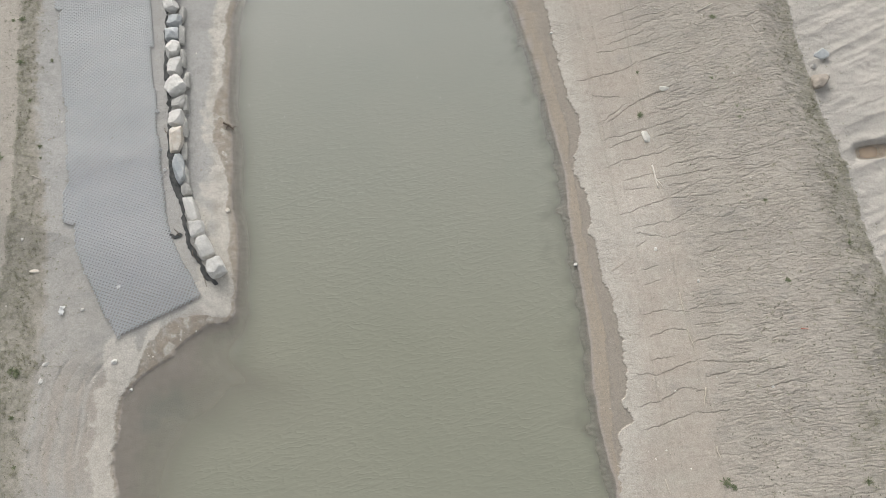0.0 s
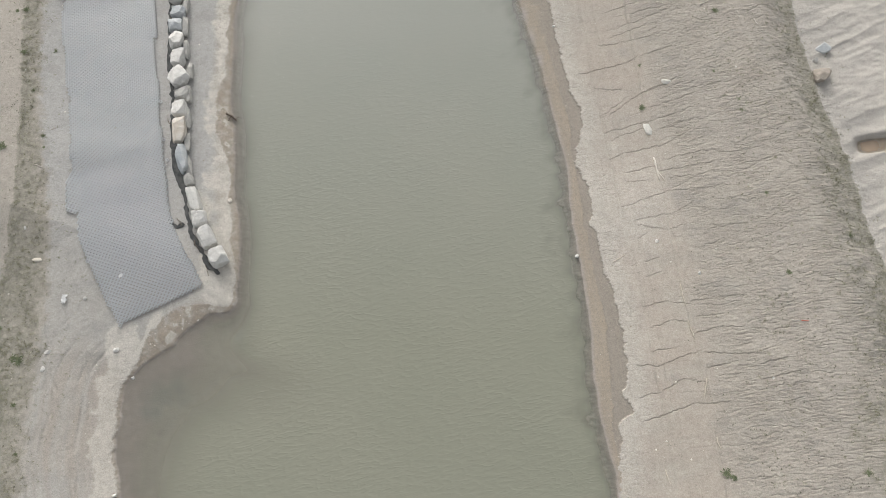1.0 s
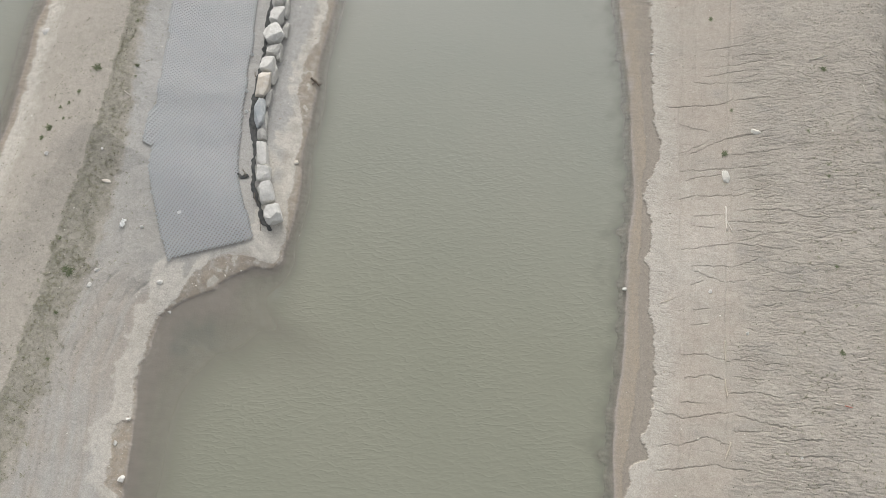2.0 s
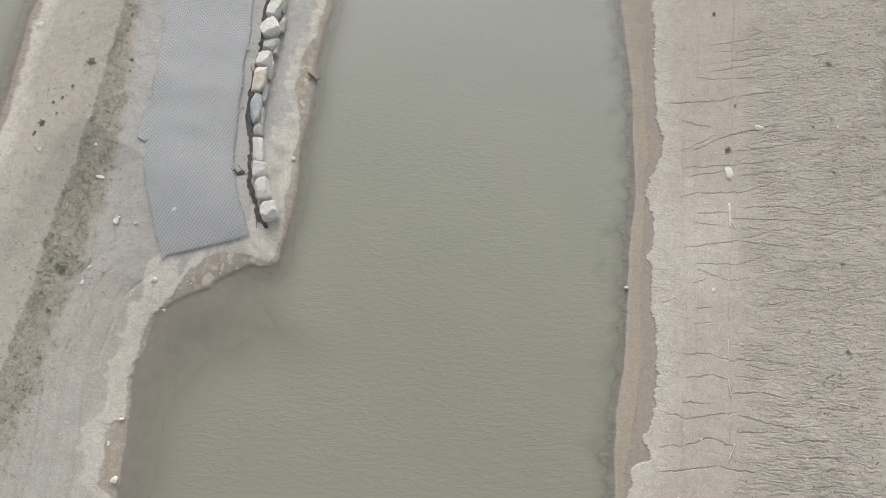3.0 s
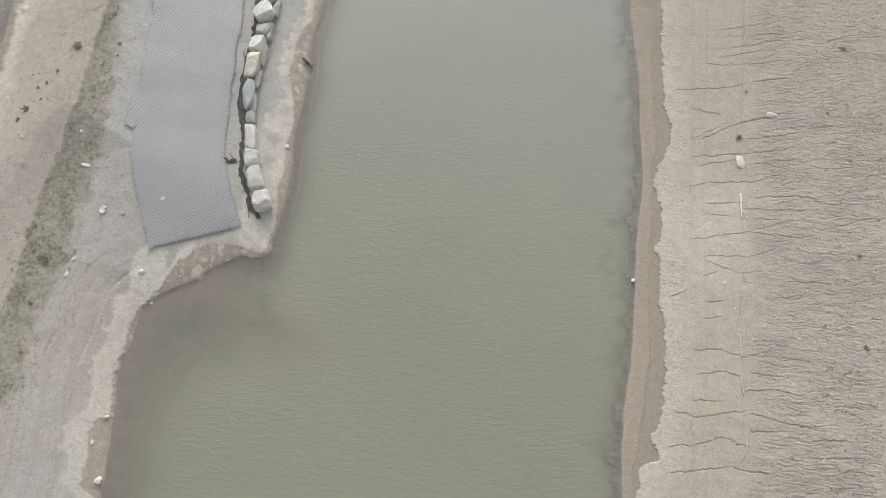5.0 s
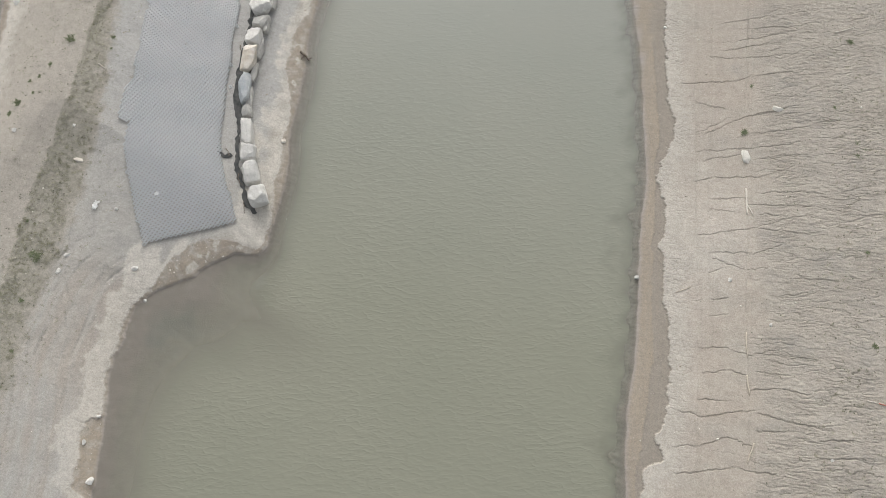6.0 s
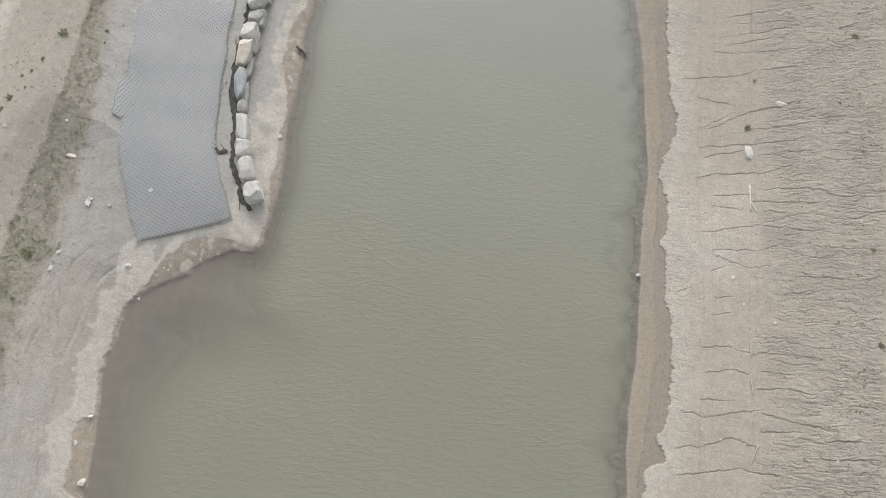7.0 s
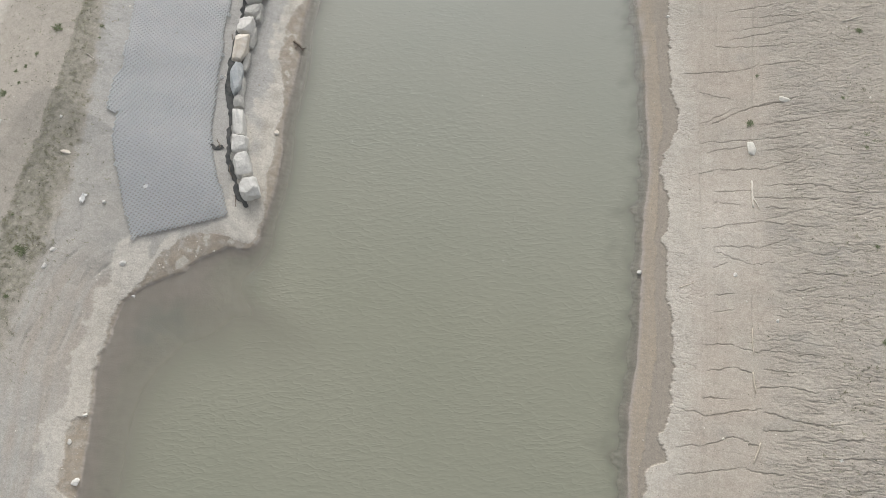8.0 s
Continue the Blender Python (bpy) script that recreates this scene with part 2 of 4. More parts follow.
    cover["stain"] = np.clip(np.exp(-blob(x, y, -17.9, 6.7, 0.9, 0.5, 20)) * (1.0 + 2.0 * crumb) + 0.5 * step(0.25, 0.5, fbm(x, y, 0.7, 3, 100)) * cover["road"], 0, 1)
    # relief
    z = z + np.where(z > 0, 1.0, 0.3) * (0.05 * fbm(x, y, 0.35, 3, 61) + 0.014 * fbm(x, y, 2.4, 3, 66)) * step(0.15, 0.9, np.abs(dl))
    z = z + 0.035 * step(-0.02, 0.03, d - reach) * (dl > 0.05) * (dl < 4) * low
    bank = step(0.12, 0.4, dl) * step(3.4, 2.0, dl) * step(0.5, 1.5, dfar)
    near = np.flatnonzero(bank > 0)
    if len(near):
        middle, border = cells(x[near] + 0.1 * wob[near], y[near], 3.0, 77)
        lift = np.clip(0.5 + perlin(x[near] * 1.7, y[near] * 1.7, 78), 0, 1)
        z[near] += bank[near] * (0.012 * lift * step(0.02, 0.2, border) - 0.022 * step(0.07, 0.01, border) * lift) * crust[near] * np.maximum(low[near], 0.5)
    lane = step(9.5, 6.5, y + 0.3 * (x + 18)) * step(0.8, 1.2, dl) * step(-0.5, 0.3, vin)
    clods = np.clip(perlin(x * 6, y * 6, 85), 0, 1) * 1.5
    for at, deep in ((1.45, 0.03), (1.8, 0.045), (2.2, 0.03), (2.75, 0.025), (3.35, 0.03), (3.7, 0.025), (4.4, 0.03), (5.0, 0.035), (5.4, 0.025)):
        rut = np.exp(-((dl - at - 0.16 * perlin(x * 0.35, y * 0.35, 81) - 0.07 * perlin(x * 2, y * 2, 86)) / 0.06) ** 2)
        z = z + lane * rut * (0.35 * deep * clods - 1.4 * deep * np.clip(0.35 + 1.8 * perlin(x * 0.8, y * 0.8, 82 + int(at * 10)), 0, 1.2))
    for line, deep in ((RUT_A, 0.06), (RUT_B, 0.04)):
        a = side(x, y, line) + 0.08 * perlin(x * 1.5, y * 1.5, 87) + 0.05 * perlin(x * 4, y * 4, 88)
        z = z + step(11, 9, y) * (0.6 * deep * step(-0.05, 0.05, a) * step(0.9, 0.1, a) - deep * np.exp(-(a / 0.05) ** 2) * np.clip(0.3 + 1.6 * perlin(x, y, 79), 0, 1))
    z = z + 0.02 * lane * clods * step(0.05, 0.3, perlin(x * 0.7, y * 0.7, 88))
    z = z + 0.022 * cover["verge"] * np.clip(perlin(x * 4, y * 4, 76) + 0.2, 0, 1)
    # soft ridges under the mats
    along = y * 0.97 - x * 0.24
    under = step(0.4, 1.2, vin) * step(13.5, 15.5, y) * step(3.0, 3.8, dl)
    z = z + under * 0.032 * (np.sin(along * 2.3 + 1.5 * perlin(x * 0.3, y * 0.3, 83)) * 0.6 + perlin(x * 0.5, along * 0.7, 84))
    return z, cover


def right_side(x, y):
    """The rilled slope and the sandy pit behind it."""
    cover = {}
    wob = 0.10 * perlin(x * 1.3, y * 1.3, 3) + 0.06 * perlin(x * 4, y * 4, 4) + 0.04 * perlin(x * 9, y * 9, 7)
    dr = side(x, y, SHORE_R)
    dr = dr + wob * np.exp(-np.abs(dr))
    dc = side(x, y, CRUST_R)
    dc = dc + 0.16 * perlin(x * 1.6, y * 1.6, 6) + 0.13 * perlin(x * 3.6, y * 3.6, 5) + 0.09 * perlin(x * 8, y * 8, 8)
    pit = side(x, y, PIT_EDGE) + 2 * wob
    rough = step(-0.5, 1.1, side(x, y, ROUGH_R) + 3.0 * wob + 0.8 * perlin(x * 0.5, y * 0.8, 18))
    verge = side(x, y, VERGE_R) + 5 * wob + 1.2 * perlin(x * 0.4, y * 0.4, 17)
    blot = fbm(x, y, 0.8, 4, 91)
    z = np.interp(dr, [0, 0.4, 1.0, 1.6, 2.6, 4.5, 7, 9, 11.5, 13], [0, 0.09, 0.2, 0.3, 0.55, 1.05, 1.65, 2.0, 2.3, 2.3])
    z = z + 0.04 * step(-0.02, 0.04, dc) * step(0.2, 0.5, dr)
    tide_line = dr - 0.42 * np.maximum(dr - dc, 0.6) - 0.14 - 0.12 * perlin(x, y * 0.7, 21)
    z = z - 0.03 * step(0.0, 0.05, tide_line) * (dc < 0)
    floor_pit = 1.5 - 0.24 * np.abs(perlin(x * 0.12 + y * 0.07, y * 0.72 - x * 0.38, 31)) - 0.06 * np.abs(perlin(x * 0.3 + y * 0.15, y * 1.9 - x * 0.9, 34)) + 0.05 * perlin(x * 0.9, y * 1.4, 32) + 0.03 * perlin(x * 3, y * 3, 33)
    z = np.where(pit > 0, floor_pit + (z - 0.75 - floor_pit) * np.exp(-np.maximum(pit, 0) / 0.35), z - 0.75 * step(-2.6, 0, pit))
    hollow = np.exp(-((((x - 24.2) / 1.5) ** 2) ** 2 + (((y - 18.75 - 0.12 * (x - 24)) / 0.52) ** 2) ** 2) ** 2)
    z = z * (1 - hollow) + 1.08 * hollow
    bed = -np.minimum((0.35 * np.maximum(-dr, 0) + 0.45 * np.clip(-dr, 0, 4) ** 1.6) * (1 + 0.9 * np.clip(blot, -0.6, 1)), 2.6)
    z = np.where(dr <= 0, bed, z)
    # rills
    lie = 0.14 + 0.006 * (y - 15)
    u, v = x + lie * (y - 15), y - (x - 8) * lie
    v = v + 0.16 * perlin(x * 0.5, y * 0.5, 41) + 0.13 * perlin(x * 1.8, y * 1.8, 42) + 0.09 * perlin(x * 4.5, y * 4.5, 43)
    on_slope = step(-0.8, -2.2, pit) * step(1.6, 2.4, dr)
    jag = v + 0.06 * perlin(x * 3, y * 3, 44) + 0.05 * perlin(x * 7, y * 7, 45)
    beyond = np.maximum(step(14.5, 16.5, x), step(28, 29, y))
    major = rill(u, jag, 0.16, 0.85, 0.012, 51) * step(-0.05, 0.2, perlin(u * 0.3, v * 0.8, 52)) * np.maximum(beyond, 0.0)
    minor = rill(u, jag, 0.36, 2.1, 0.0105, 53) * step(0.0, 0.2, perlin(u * 0.5, v * 1.2, 54) + 0.10 * rough) * (0.45 + 0.55 * rough)
    fine = rill(u, jag, 0.8, 4.6, 0.0115, 55) * step(-0.1, 0.15, perlin(u * 0.9, v * 1.9, 56) + 0.14 * rough) * (0.25 + 0.75 * rough)
    z = z - on_slope * np.maximum(np.maximum(0.075 * deep_rills(x, y), 0.05 * major), np.maximum(0.042 * minor, 0.034 * fine))
    z = z + on_slope * rough * (0.026 * np.abs(perlin(u * 1.3, jag * 3.2, 57)) + 0.022 * np.abs(perlin(x * 4.5, y * 6, 58)))
    z = z + np.where(z > 0, 1.0, 0.3) * (0.05 * fbm(x, y, 0.35, 3, 61) + (0.006 + 0.010 * rough) * fbm(x, y, 3.0, 3, 66)) * step(0.2, 1.0, np.abs(dr))
    for line, wide, deep in ((TRACK_A, 0.06, 0.05), (TRACK_M, 0.05, 0.03), (TRACK_B, 0.05, 0.05)):
        d = side(x, y, line) + 0.05 * perlin(x * 2, y * 2, 75)
        z = z - deep * np.exp(-(d / wide) ** 2) * step(1.2, 2.0, dr) * np.clip(0.55 + 1.4 * perlin(x * 0.4, y * 0.4, 74), 0, 1) + 0.015 * np.exp(-((d - 0.2) / wide) ** 2)
    # drying cracks along the crust
    pale = np.exp(-(((x - 10.3) / 2.0) ** 2 + ((y - 15.2) / 3.4) ** 2))
    dry = (dc > 0.02) & (dc < 3.6) & (pit < -3)
    at = np.flatnonzero(dry)
    if len(at):
        border = cells(x[at] + 0.06 * perlin(x[at] * 5, y[at] * 5, 72), y[at], 4.0, 73)[1]
        open_up = step(1.9, 0.3, dc[at]) + 0.7 * pale[at]
        z[at] -= 0.025 * step(0.11, 0.03, border) * np.clip(open_up, 0, 1) * step(-0.25, 0.1, perlin(x[at] * 0.6, y[at] * 0.6, 70))
    # covers
    cover["crust"] = 0.5 * step(-0.02, 0.03, dc) * np.clip(step(1.7, 0.2, dc + 0.6 * blot) * 0.85 + pale * 0.95 + 0.5 * blot * step(4.5, 1.5, dc), 0, 1) * (pit < 0) * (1 - 0.75 * rough)
    cover["beach"] = (dc < 0.0) * step(-0.3, 0.1, dr)
    cover["tide"] = np.clip(step(0.05, -0.04, tide_line) * 0.75 + 0.4 * perlin(dr * 7, y * 0.4, 96) + 0.25 * perlin(dr * 17, y * 0.7, 95), 0, 1)
    cover["verge"] = step(-0.8, 1.4, verge) * step(0.15, -0.1, pit) * np.clip(0.5 + 1.2 * fbm(x, y, 0.9, 3, 97) + 0.7 * step(-1.3, -0.3, pit), 0, 1)
    cover["pit"] = step(-0.05, 0.1, pit)
    cover["rough"] = rough * np.clip(0.65 + 0.9 * fbm(x, y, 0.5, 3, 98), 0, 1) * (1 - cover["pit"])
    cover["pink"] = (1 - rough) * step(0.4, 1.2, dc) * np.clip(0.7 + 1.2 * fbm(x, y * 1.5, 0.35, 3, 99), 0, 1)
    marks = sum(np.exp(-blob(x, y, *spot)) for spot in ((12.6, 15.5, 0.5, 0.35), (13.4, 15.1, 0.4, 0.3), (13.9, 10.3, 0.7, 0.3), (11.4, 5.7, 0.3, 0.25), (15, 14.6, 0.7, 0.4), (10.4, 24.9, 0.5, 0.3), (12.9, 24.2, 0.8, 0.4)))
    cover["stain"] = np.clip(marks * (0.9 + 1.5 * fbm(x, y, 2.6, 3, 92)) + 0.55 * rough * step(0.18, 0.5, fbm(x, y * 1.6, 0.8, 4, 101)), 0, 1) * (1 - cover["pit"])
    cover["algae"] = step(0.05, -0.4, dr) * 0.5 * np.clip(0.9 + 1.5 * blot, 0, 1)
    return z, cover


def terrain(x, y):
    """Height of the ground, and what covers it where."""
    z = np.empty(x.shape)
    covers = {key: np.zeros(x.shape) for key in COVERS}
    for here, land in ((x < -1.0, left_side), (x >= -1.0, right_side)):
        if here.any():
            z[here], cover = land(x[here], y[here])
            for key, value in cover.items():
                covers[key][here] = value
    z = np.where((np.abs(x) > 60) | (y > 70) | (y < -30), np.maximum(z, 0.8), z)
    covers["wet"] = step(0.05, -0.02, z)
    return z, covers


def ground_z(x, y):
    return float(terrain(np.array([float(x)]), np.array([float(y)]))[0][0])


# ---- materials ----
class Nodes:
    """A node material under construction."""

    def __init__(self, name):
        self.material = bpy.data.materials.new(name)
        self.material.use_nodes = True
        self.tree = self.material.node_tree
        self.bsdf = self.tree.nodes["Principled BSDF"]

    def put(self, socket, value):
        if hasattr(value, "is_linked"):
            self.tree.links.new(value, socket)
        elif isinstance(value, tuple) and len(value) == 3 and socket.type == "RGBA":
            socket.default_value = (*value, 1)
        else:
            socket.default_value = value

    def node(self, kind, out=0, settings=(), **inputs):
        n = self.tree.nodes.new("ShaderNode" + kind)
        for key, value in settings:
            if key == "operation":
                n.operation = value
            elif key == "data_type":
                n.data_type = value
            elif key == "blend_type":
                n.blend_type = value
            elif key == "feature":
                n.feature = value
            elif key == "attribute_name":
                n.attribute_name = value
            elif key == "invert":
                n.invert = value
        for key, value in inputs.items():
            self.put(n.inputs[int(key[1:])] if key[0] == "i" and key[1:].isdigit() else n.inputs[key], value)
        return n.outputs[out]

    def math(self, op, a, b=0.0):
        return self.node("Math", settings=(("operation", op),), i0=a, i1=b)

    def mix(self, f, a, b, how="MIX"):
        n = self.tree.nodes.new("ShaderNodeMix")
        n.data_type, n.blend_type = "RGBA", how
        self.put(n.inputs[0], f), self.put(n.inputs[6], a), self.put(n.inputs[7], b)
        return n.outputs[2]

    def span(self, v, a, b, lo=0.0, hi=1.0):
        return self.node("MapRange", i0=v, i1=a, i2=b, i3=lo, i4=hi)

    def where(self):
        return self.node("NewGeometry", 0)

    def own(self):
        return self.node("TexCoord", 3)

    def noise(self, p, scale, detail=4.0, rough=0.55):
        return self.node("TexNoise", 0, Vector=p, Scale=scale, Detail=detail, Roughness=rough)

    def edges(self, p, scale):
        return self.node("TexVoronoi", 0, (("feature", "DISTANCE_TO_EDGE"),), Vector=p, Scale=scale)

    def attr(self, name):
        return self.node("Attribute", 2, (("attribute_name", name),))

    def bump(self, height, strength, distance, normal=None):
        n = self.tree.nodes.new("ShaderNodeBump")
        self.put(n.inputs["Height"], height)
        n.inputs["Strength"].default_value, n.inputs["Distance"].default_value = strength, distance
        if normal is not None:
            self.put(n.inputs["Normal"], normal)
        return n.outputs[0]

    def done(self, colour=None, rough=None, normal=None, **more):
        for key, value in (("Base Color", colour), ("Roughness", rough), ("Normal", normal)):
            if value is not None:
                self.put(self.bsdf.inputs[key], value)
        for key, value in more.items():
            self.put(self.bsdf.inputs[key.replace("_", " ")], value)
        return self.material


def ground_material():
    m = Nodes("clay_ground")
    p = m.where()
    big, mid, small = m.noise(p, 0.35, 5), m.noise(p, 2.2, 6, 0.6), m.noise(p, 16, 5, 0.72)
    clod = m.noise(p, 5.5, 6, 0.7)
    colour = m.mix(m.span(mid, 0.35, 0.7), (0.336, 0.307, 0.262), (0.388, 0.356, 0.308))
    colour = m.mix(m.math("MULTIPLY", m.span(big, 0.4, 0.65), 0.6), colour, (0.350, 0.320, 0.281))
    # smooth rosy clay, and the rough grey clay above it
    colour = m.mix(m.math("MULTIPLY", m.attr("pink"), 0.7), colour, m.mix(m.span(mid, 0.35, 0.7), (0.350, 0.304, 0.257), (0.385, 0.338, 0.289)))
    colour = m.mix(m.math("MULTIPLY", m.attr("rough"), m.span(m.noise(p, 1.1, 5), 0.40, 0.60, 0.25, 0.9)), colour, (0.328, 0.296, 0.254))
    # grey gravel of the track
    road = m.mix(m.span(m.noise(p, 1.2, 5), 0.35, 0.7), (0.345, 0.331, 0.302), (0.385, 0.366, 0.333))
    road = m.mix(m.span(m.node("SeparateXYZ", 1, Vector=p), 10.0, 17.0, 0.0, 0.8), road, m.mix(m.span(mid, 0.35, 0.7), (0.350, 0.343, 0.326), (0.390, 0.380, 0.358)))
    road = m.mix(m.math("MULTIPLY", m.attr("streak"), 0.95), road, (0.335, 0.302, 0.262))
    road = m.mix(m.math("MULTIPLY", m.span(m.noise(p, 0.5, 4), 0.52, 0.66), 0.45), road, (0.325, 0.316, 0.296))
    colour = m.mix(m.attr("road"), colour, road)
    # sparse dry grass
    grass = m.mix(m.span(m.noise(p, 5, 6, 0.7), 0.38, 0.62), (0.196, 0.188, 0.148), (0.285, 0.267, 0.222))
    colour = m.mix(m.math("MULTIPLY", m.attr("verge"), m.span(m.noise(p, 1.6, 5, 0.65), 0.3, 0.58, 0.3, 0.95)), colour, grass)
    colour = m.mix(m.math("MULTIPLY", m.attr("stain"), m.span(clod, 0.3, 0.65, 0.2, 0.75)), colour, (0.262, 0.250, 0.225))
    # salt-pale crust
    pale = m.mix(m.span(mid, 0.35, 0.68), (0.455, 0.427, 0.377), (0.545, 0.513, 0.457))
    colour = m.mix(m.math("MULTIPLY", m.attr("crust"), m.span(m.noise(p, 3.0, 5, 0.65), 0.25, 0.6, 0.6, 1.0)), colour, pale)
    # damp brown beach
    damp = m.mix(m.attr("tide"), (0.252, 0.224, 0.190), (0.306, 0.258, 0.202))
    damp = m.mix(m.math("MULTIPLY", m.span(mid, 0.4, 0.65), 0.4), damp, (0.285, 0.252, 0.212))
    colour = m.mix(m.math("MULTIPLY", m.attr("beach"), m.span(small, 0.2, 0.6, 0.8, 1.0)), colour, damp)
    # washed sand in the pit
    sand = m.mix(m.span(big, 0.3, 0.7), (0.42, 0.395, 0.355), (0.50, 0.465, 0.415))
    colour = m.mix(m.attr("pit"), colour, sand)
    colour = m.mix(m.attr("wet"), colour, m.mix(m.attr("algae"), m.mix(m.span(mid, 0.35, 0.7), (0.285, 0.257, 0.236), (0.330, 0.298, 0.272)), (0.20, 0.21, 0.205)))
    dry = m.math("SUBTRACT", 1.0, m.math("MULTIPLY", m.attr("wet"), 0.85))
    colour = m.mix(m.math("MULTIPLY", dry, 0.55), colour, m.mix(m.span(small, 0.36, 0.64), (0.36, 0.36, 0.36), (0.64, 0.64, 0.64)), "OVERLAY")
    colour = m.mix(m.math("MULTIPLY", dry, 0.4), colour, m.mix(m.span(clod, 0.3, 0.7), (0.38, 0.38, 0.38), (0.62, 0.62, 0.62)), "OVERLAY")
    # crumbs of dead plants and dark grit
    grit = m.node("TexVoronoi", 0, (("feature", "F1"),), Vector=p, Scale=4.5)
    some = m.math("MULTIPLY", m.span(grit, 0.18, 0.08), m.span(m.noise(p, 1.3, 4, 0.6), 0.48, 0.62))
    colour = m.mix(m.math("MULTIPLY", m.math("MULTIPLY", some, dry), 0.65), colour, (0.16, 0.155, 0.12))
    fine_grit = m.node("TexVoronoi", 0, (("feature", "F1"),), Vector=p, Scale=9.0)
    specks = m.math("MULTIPLY", m.span(fine_grit, 0.2, 0.1), m.math("MULTIPLY", m.attr("rough"), m.span(m.noise(p, 2.1, 4, 0.6), 0.45, 0.6, 0.1, 0.8)))
    colour = m.mix(specks, colour, (0.185, 0.175, 0.14))
    gravel = m.node("TexVoronoi", 0, (("feature", "F1"),), Vector=p, Scale=7.0)
    pale_bits = m.math("MULTIPLY", m.span(gravel, 0.13, 0.07), m.math("MULTIPLY", dry, m.span(m.noise(p, 1.7, 3, 0.6), 0.5, 0.62, 0.0, 0.7)))
    colour = m.mix(pale_bits, colour, (0.52, 0.495, 0.45))
    cracks = m.math("SUBTRACT", m.span(m.edges(p, 7.5), 0.0, 0.08), 1.0)
    fissure = m.math("MULTIPLY", cracks, m.math("MULTIPLY", m.attr("pit"), 0.6))
    # scaly grain along the slope
    lying = m.node("Mapping", 0, Vector=m.node("Mapping", 0, Vector=p, Rotation=(0, 0, radians(-8))), Scale=(1.5, 5.0, 1.0))
    scales = m.noise(lying, 1.7, 5, 0.68)
    scaly = m.math("MULTIPLY", m.math("SUBTRACT", scales, 0.5), m.math("MULTIPLY", m.attr("rough"), 1.6))
    colour = m.mix(m.math("MULTIPLY", m.attr("rough"), 0.22), colour, m.mix(m.span(scales, 0.32, 0.62), (0.32, 0.32, 0.32), (0.64, 0.64, 0.64)), "OVERLAY")
    height = m.math("ADD", scaly, m.math("ADD", m.math("MULTIPLY", small, 0.3), m.math("ADD", m.math("MULTIPLY", mid, 0.6), fissure)))
    return m.done(colour, m.span(m.attr("wet"), 0, 1, 0.95, 0.4), m.bump(height, 0.8, 0.05), Specular_IOR_Level=0.25)


def water_material(name="turbid_water", tan=False):
    m = Nodes(name)
    p = m.where()
    drift = m.node("Mapping", 0, Vector=p, Scale=(0.16, 0.3, 0.3))
    bent = m.mix(0.35, p, m.node("TexNoise", 1, Vector=drift, Scale=1.0), "ADD")
    turned = m.node("Mapping", 0, Vector=bent, Rotation=(0, 0, radians(-15)))
    stretch = m.node("Mapping", 0, Vector=turned, Scale=(1.0, 2.5, 1.0))
    fetch = m.span(m.node("SeparateXYZ", 1, Vector=p), 26.0, 8.0, 0.25, 1.0)
    gust = m.span(m.noise(p, 0.22, 3), 0.35, 0.62, 0.5, 1.0)

    def crests(scale):
        ridge = m.math("SUBTRACT", 1.0, m.math("MULTIPLY", m.math("ABSOLUTE", m.math("SUBTRACT", m.noise(stretch, scale, 1.5, 0.45), 0.5)), 5.0))
        return m.math("POWER", m.math("MAXIMUM", ridge, 0.0), 2.5)

    wave = m.math("ADD", m.math("MULTIPLY", crests(1.25), 0.13), m.math("MULTIPLY", crests(2.4), 0.065))
    wave = m.math("ADD", wave, m.math("MULTIPLY", m.noise(stretch, 2.6, 2, 0.5), 0.22))
    wave = m.math("MULTIPLY", wave, m.math("MULTIPLY", m.math("MULTIPLY", fetch, gust), m.span(m.attr("murk"), 0.35, 0.95, 0.05, 1.0)))
    silt = m.span(m.noise(p, 0.09, 4), 0.35, 0.65)
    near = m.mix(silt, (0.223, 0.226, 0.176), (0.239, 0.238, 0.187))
    # tone of the far water, set by y and not by depth
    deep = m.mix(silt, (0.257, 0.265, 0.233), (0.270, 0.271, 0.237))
    # with larger y the silt colour turns paler, greyer: sky reflection put into it
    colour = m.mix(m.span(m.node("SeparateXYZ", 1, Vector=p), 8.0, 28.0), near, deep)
    if tan:
        colour = m.mix(silt, (0.36, 0.27, 0.19), (0.42, 0.32, 0.23))
    normal = m.bump(wave, 0.5, 0.11)
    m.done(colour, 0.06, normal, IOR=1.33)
    clear = m.tree.nodes.new("ShaderNodeBsdfTransparent")
    clear.inputs[0].default_value = (0.95, 0.95, 0.92, 1)
    gloss = m.tree.nodes.new("ShaderNodeBsdfGlossy")
    gloss.inputs["Roughness"].default_value = 0.05
    m.put(gloss.inputs["Normal"], normal)
    fresnel = m.node("Fresnel", 0, IOR=1.33, Normal=normal)
    thin = m.tree.nodes.new("ShaderNodeMixShader")
    m.put(thin.inputs[0], fresnel), m.put(thin.inputs[1], clear.outputs[0]), m.put(thin.inputs[2], gloss.outputs[0])
    both = m.tree.nodes.new("ShaderNodeMixShader")
    m.put(both.inputs[0], m.attr("murk")), m.put(both.inputs[1], thin.outputs[0]), m.put(both.inputs[2], m.bsdf.outputs[0])
    m.put(m.tree.nodes["Material Output"].inputs[0], both.outputs[0])
    return m.material


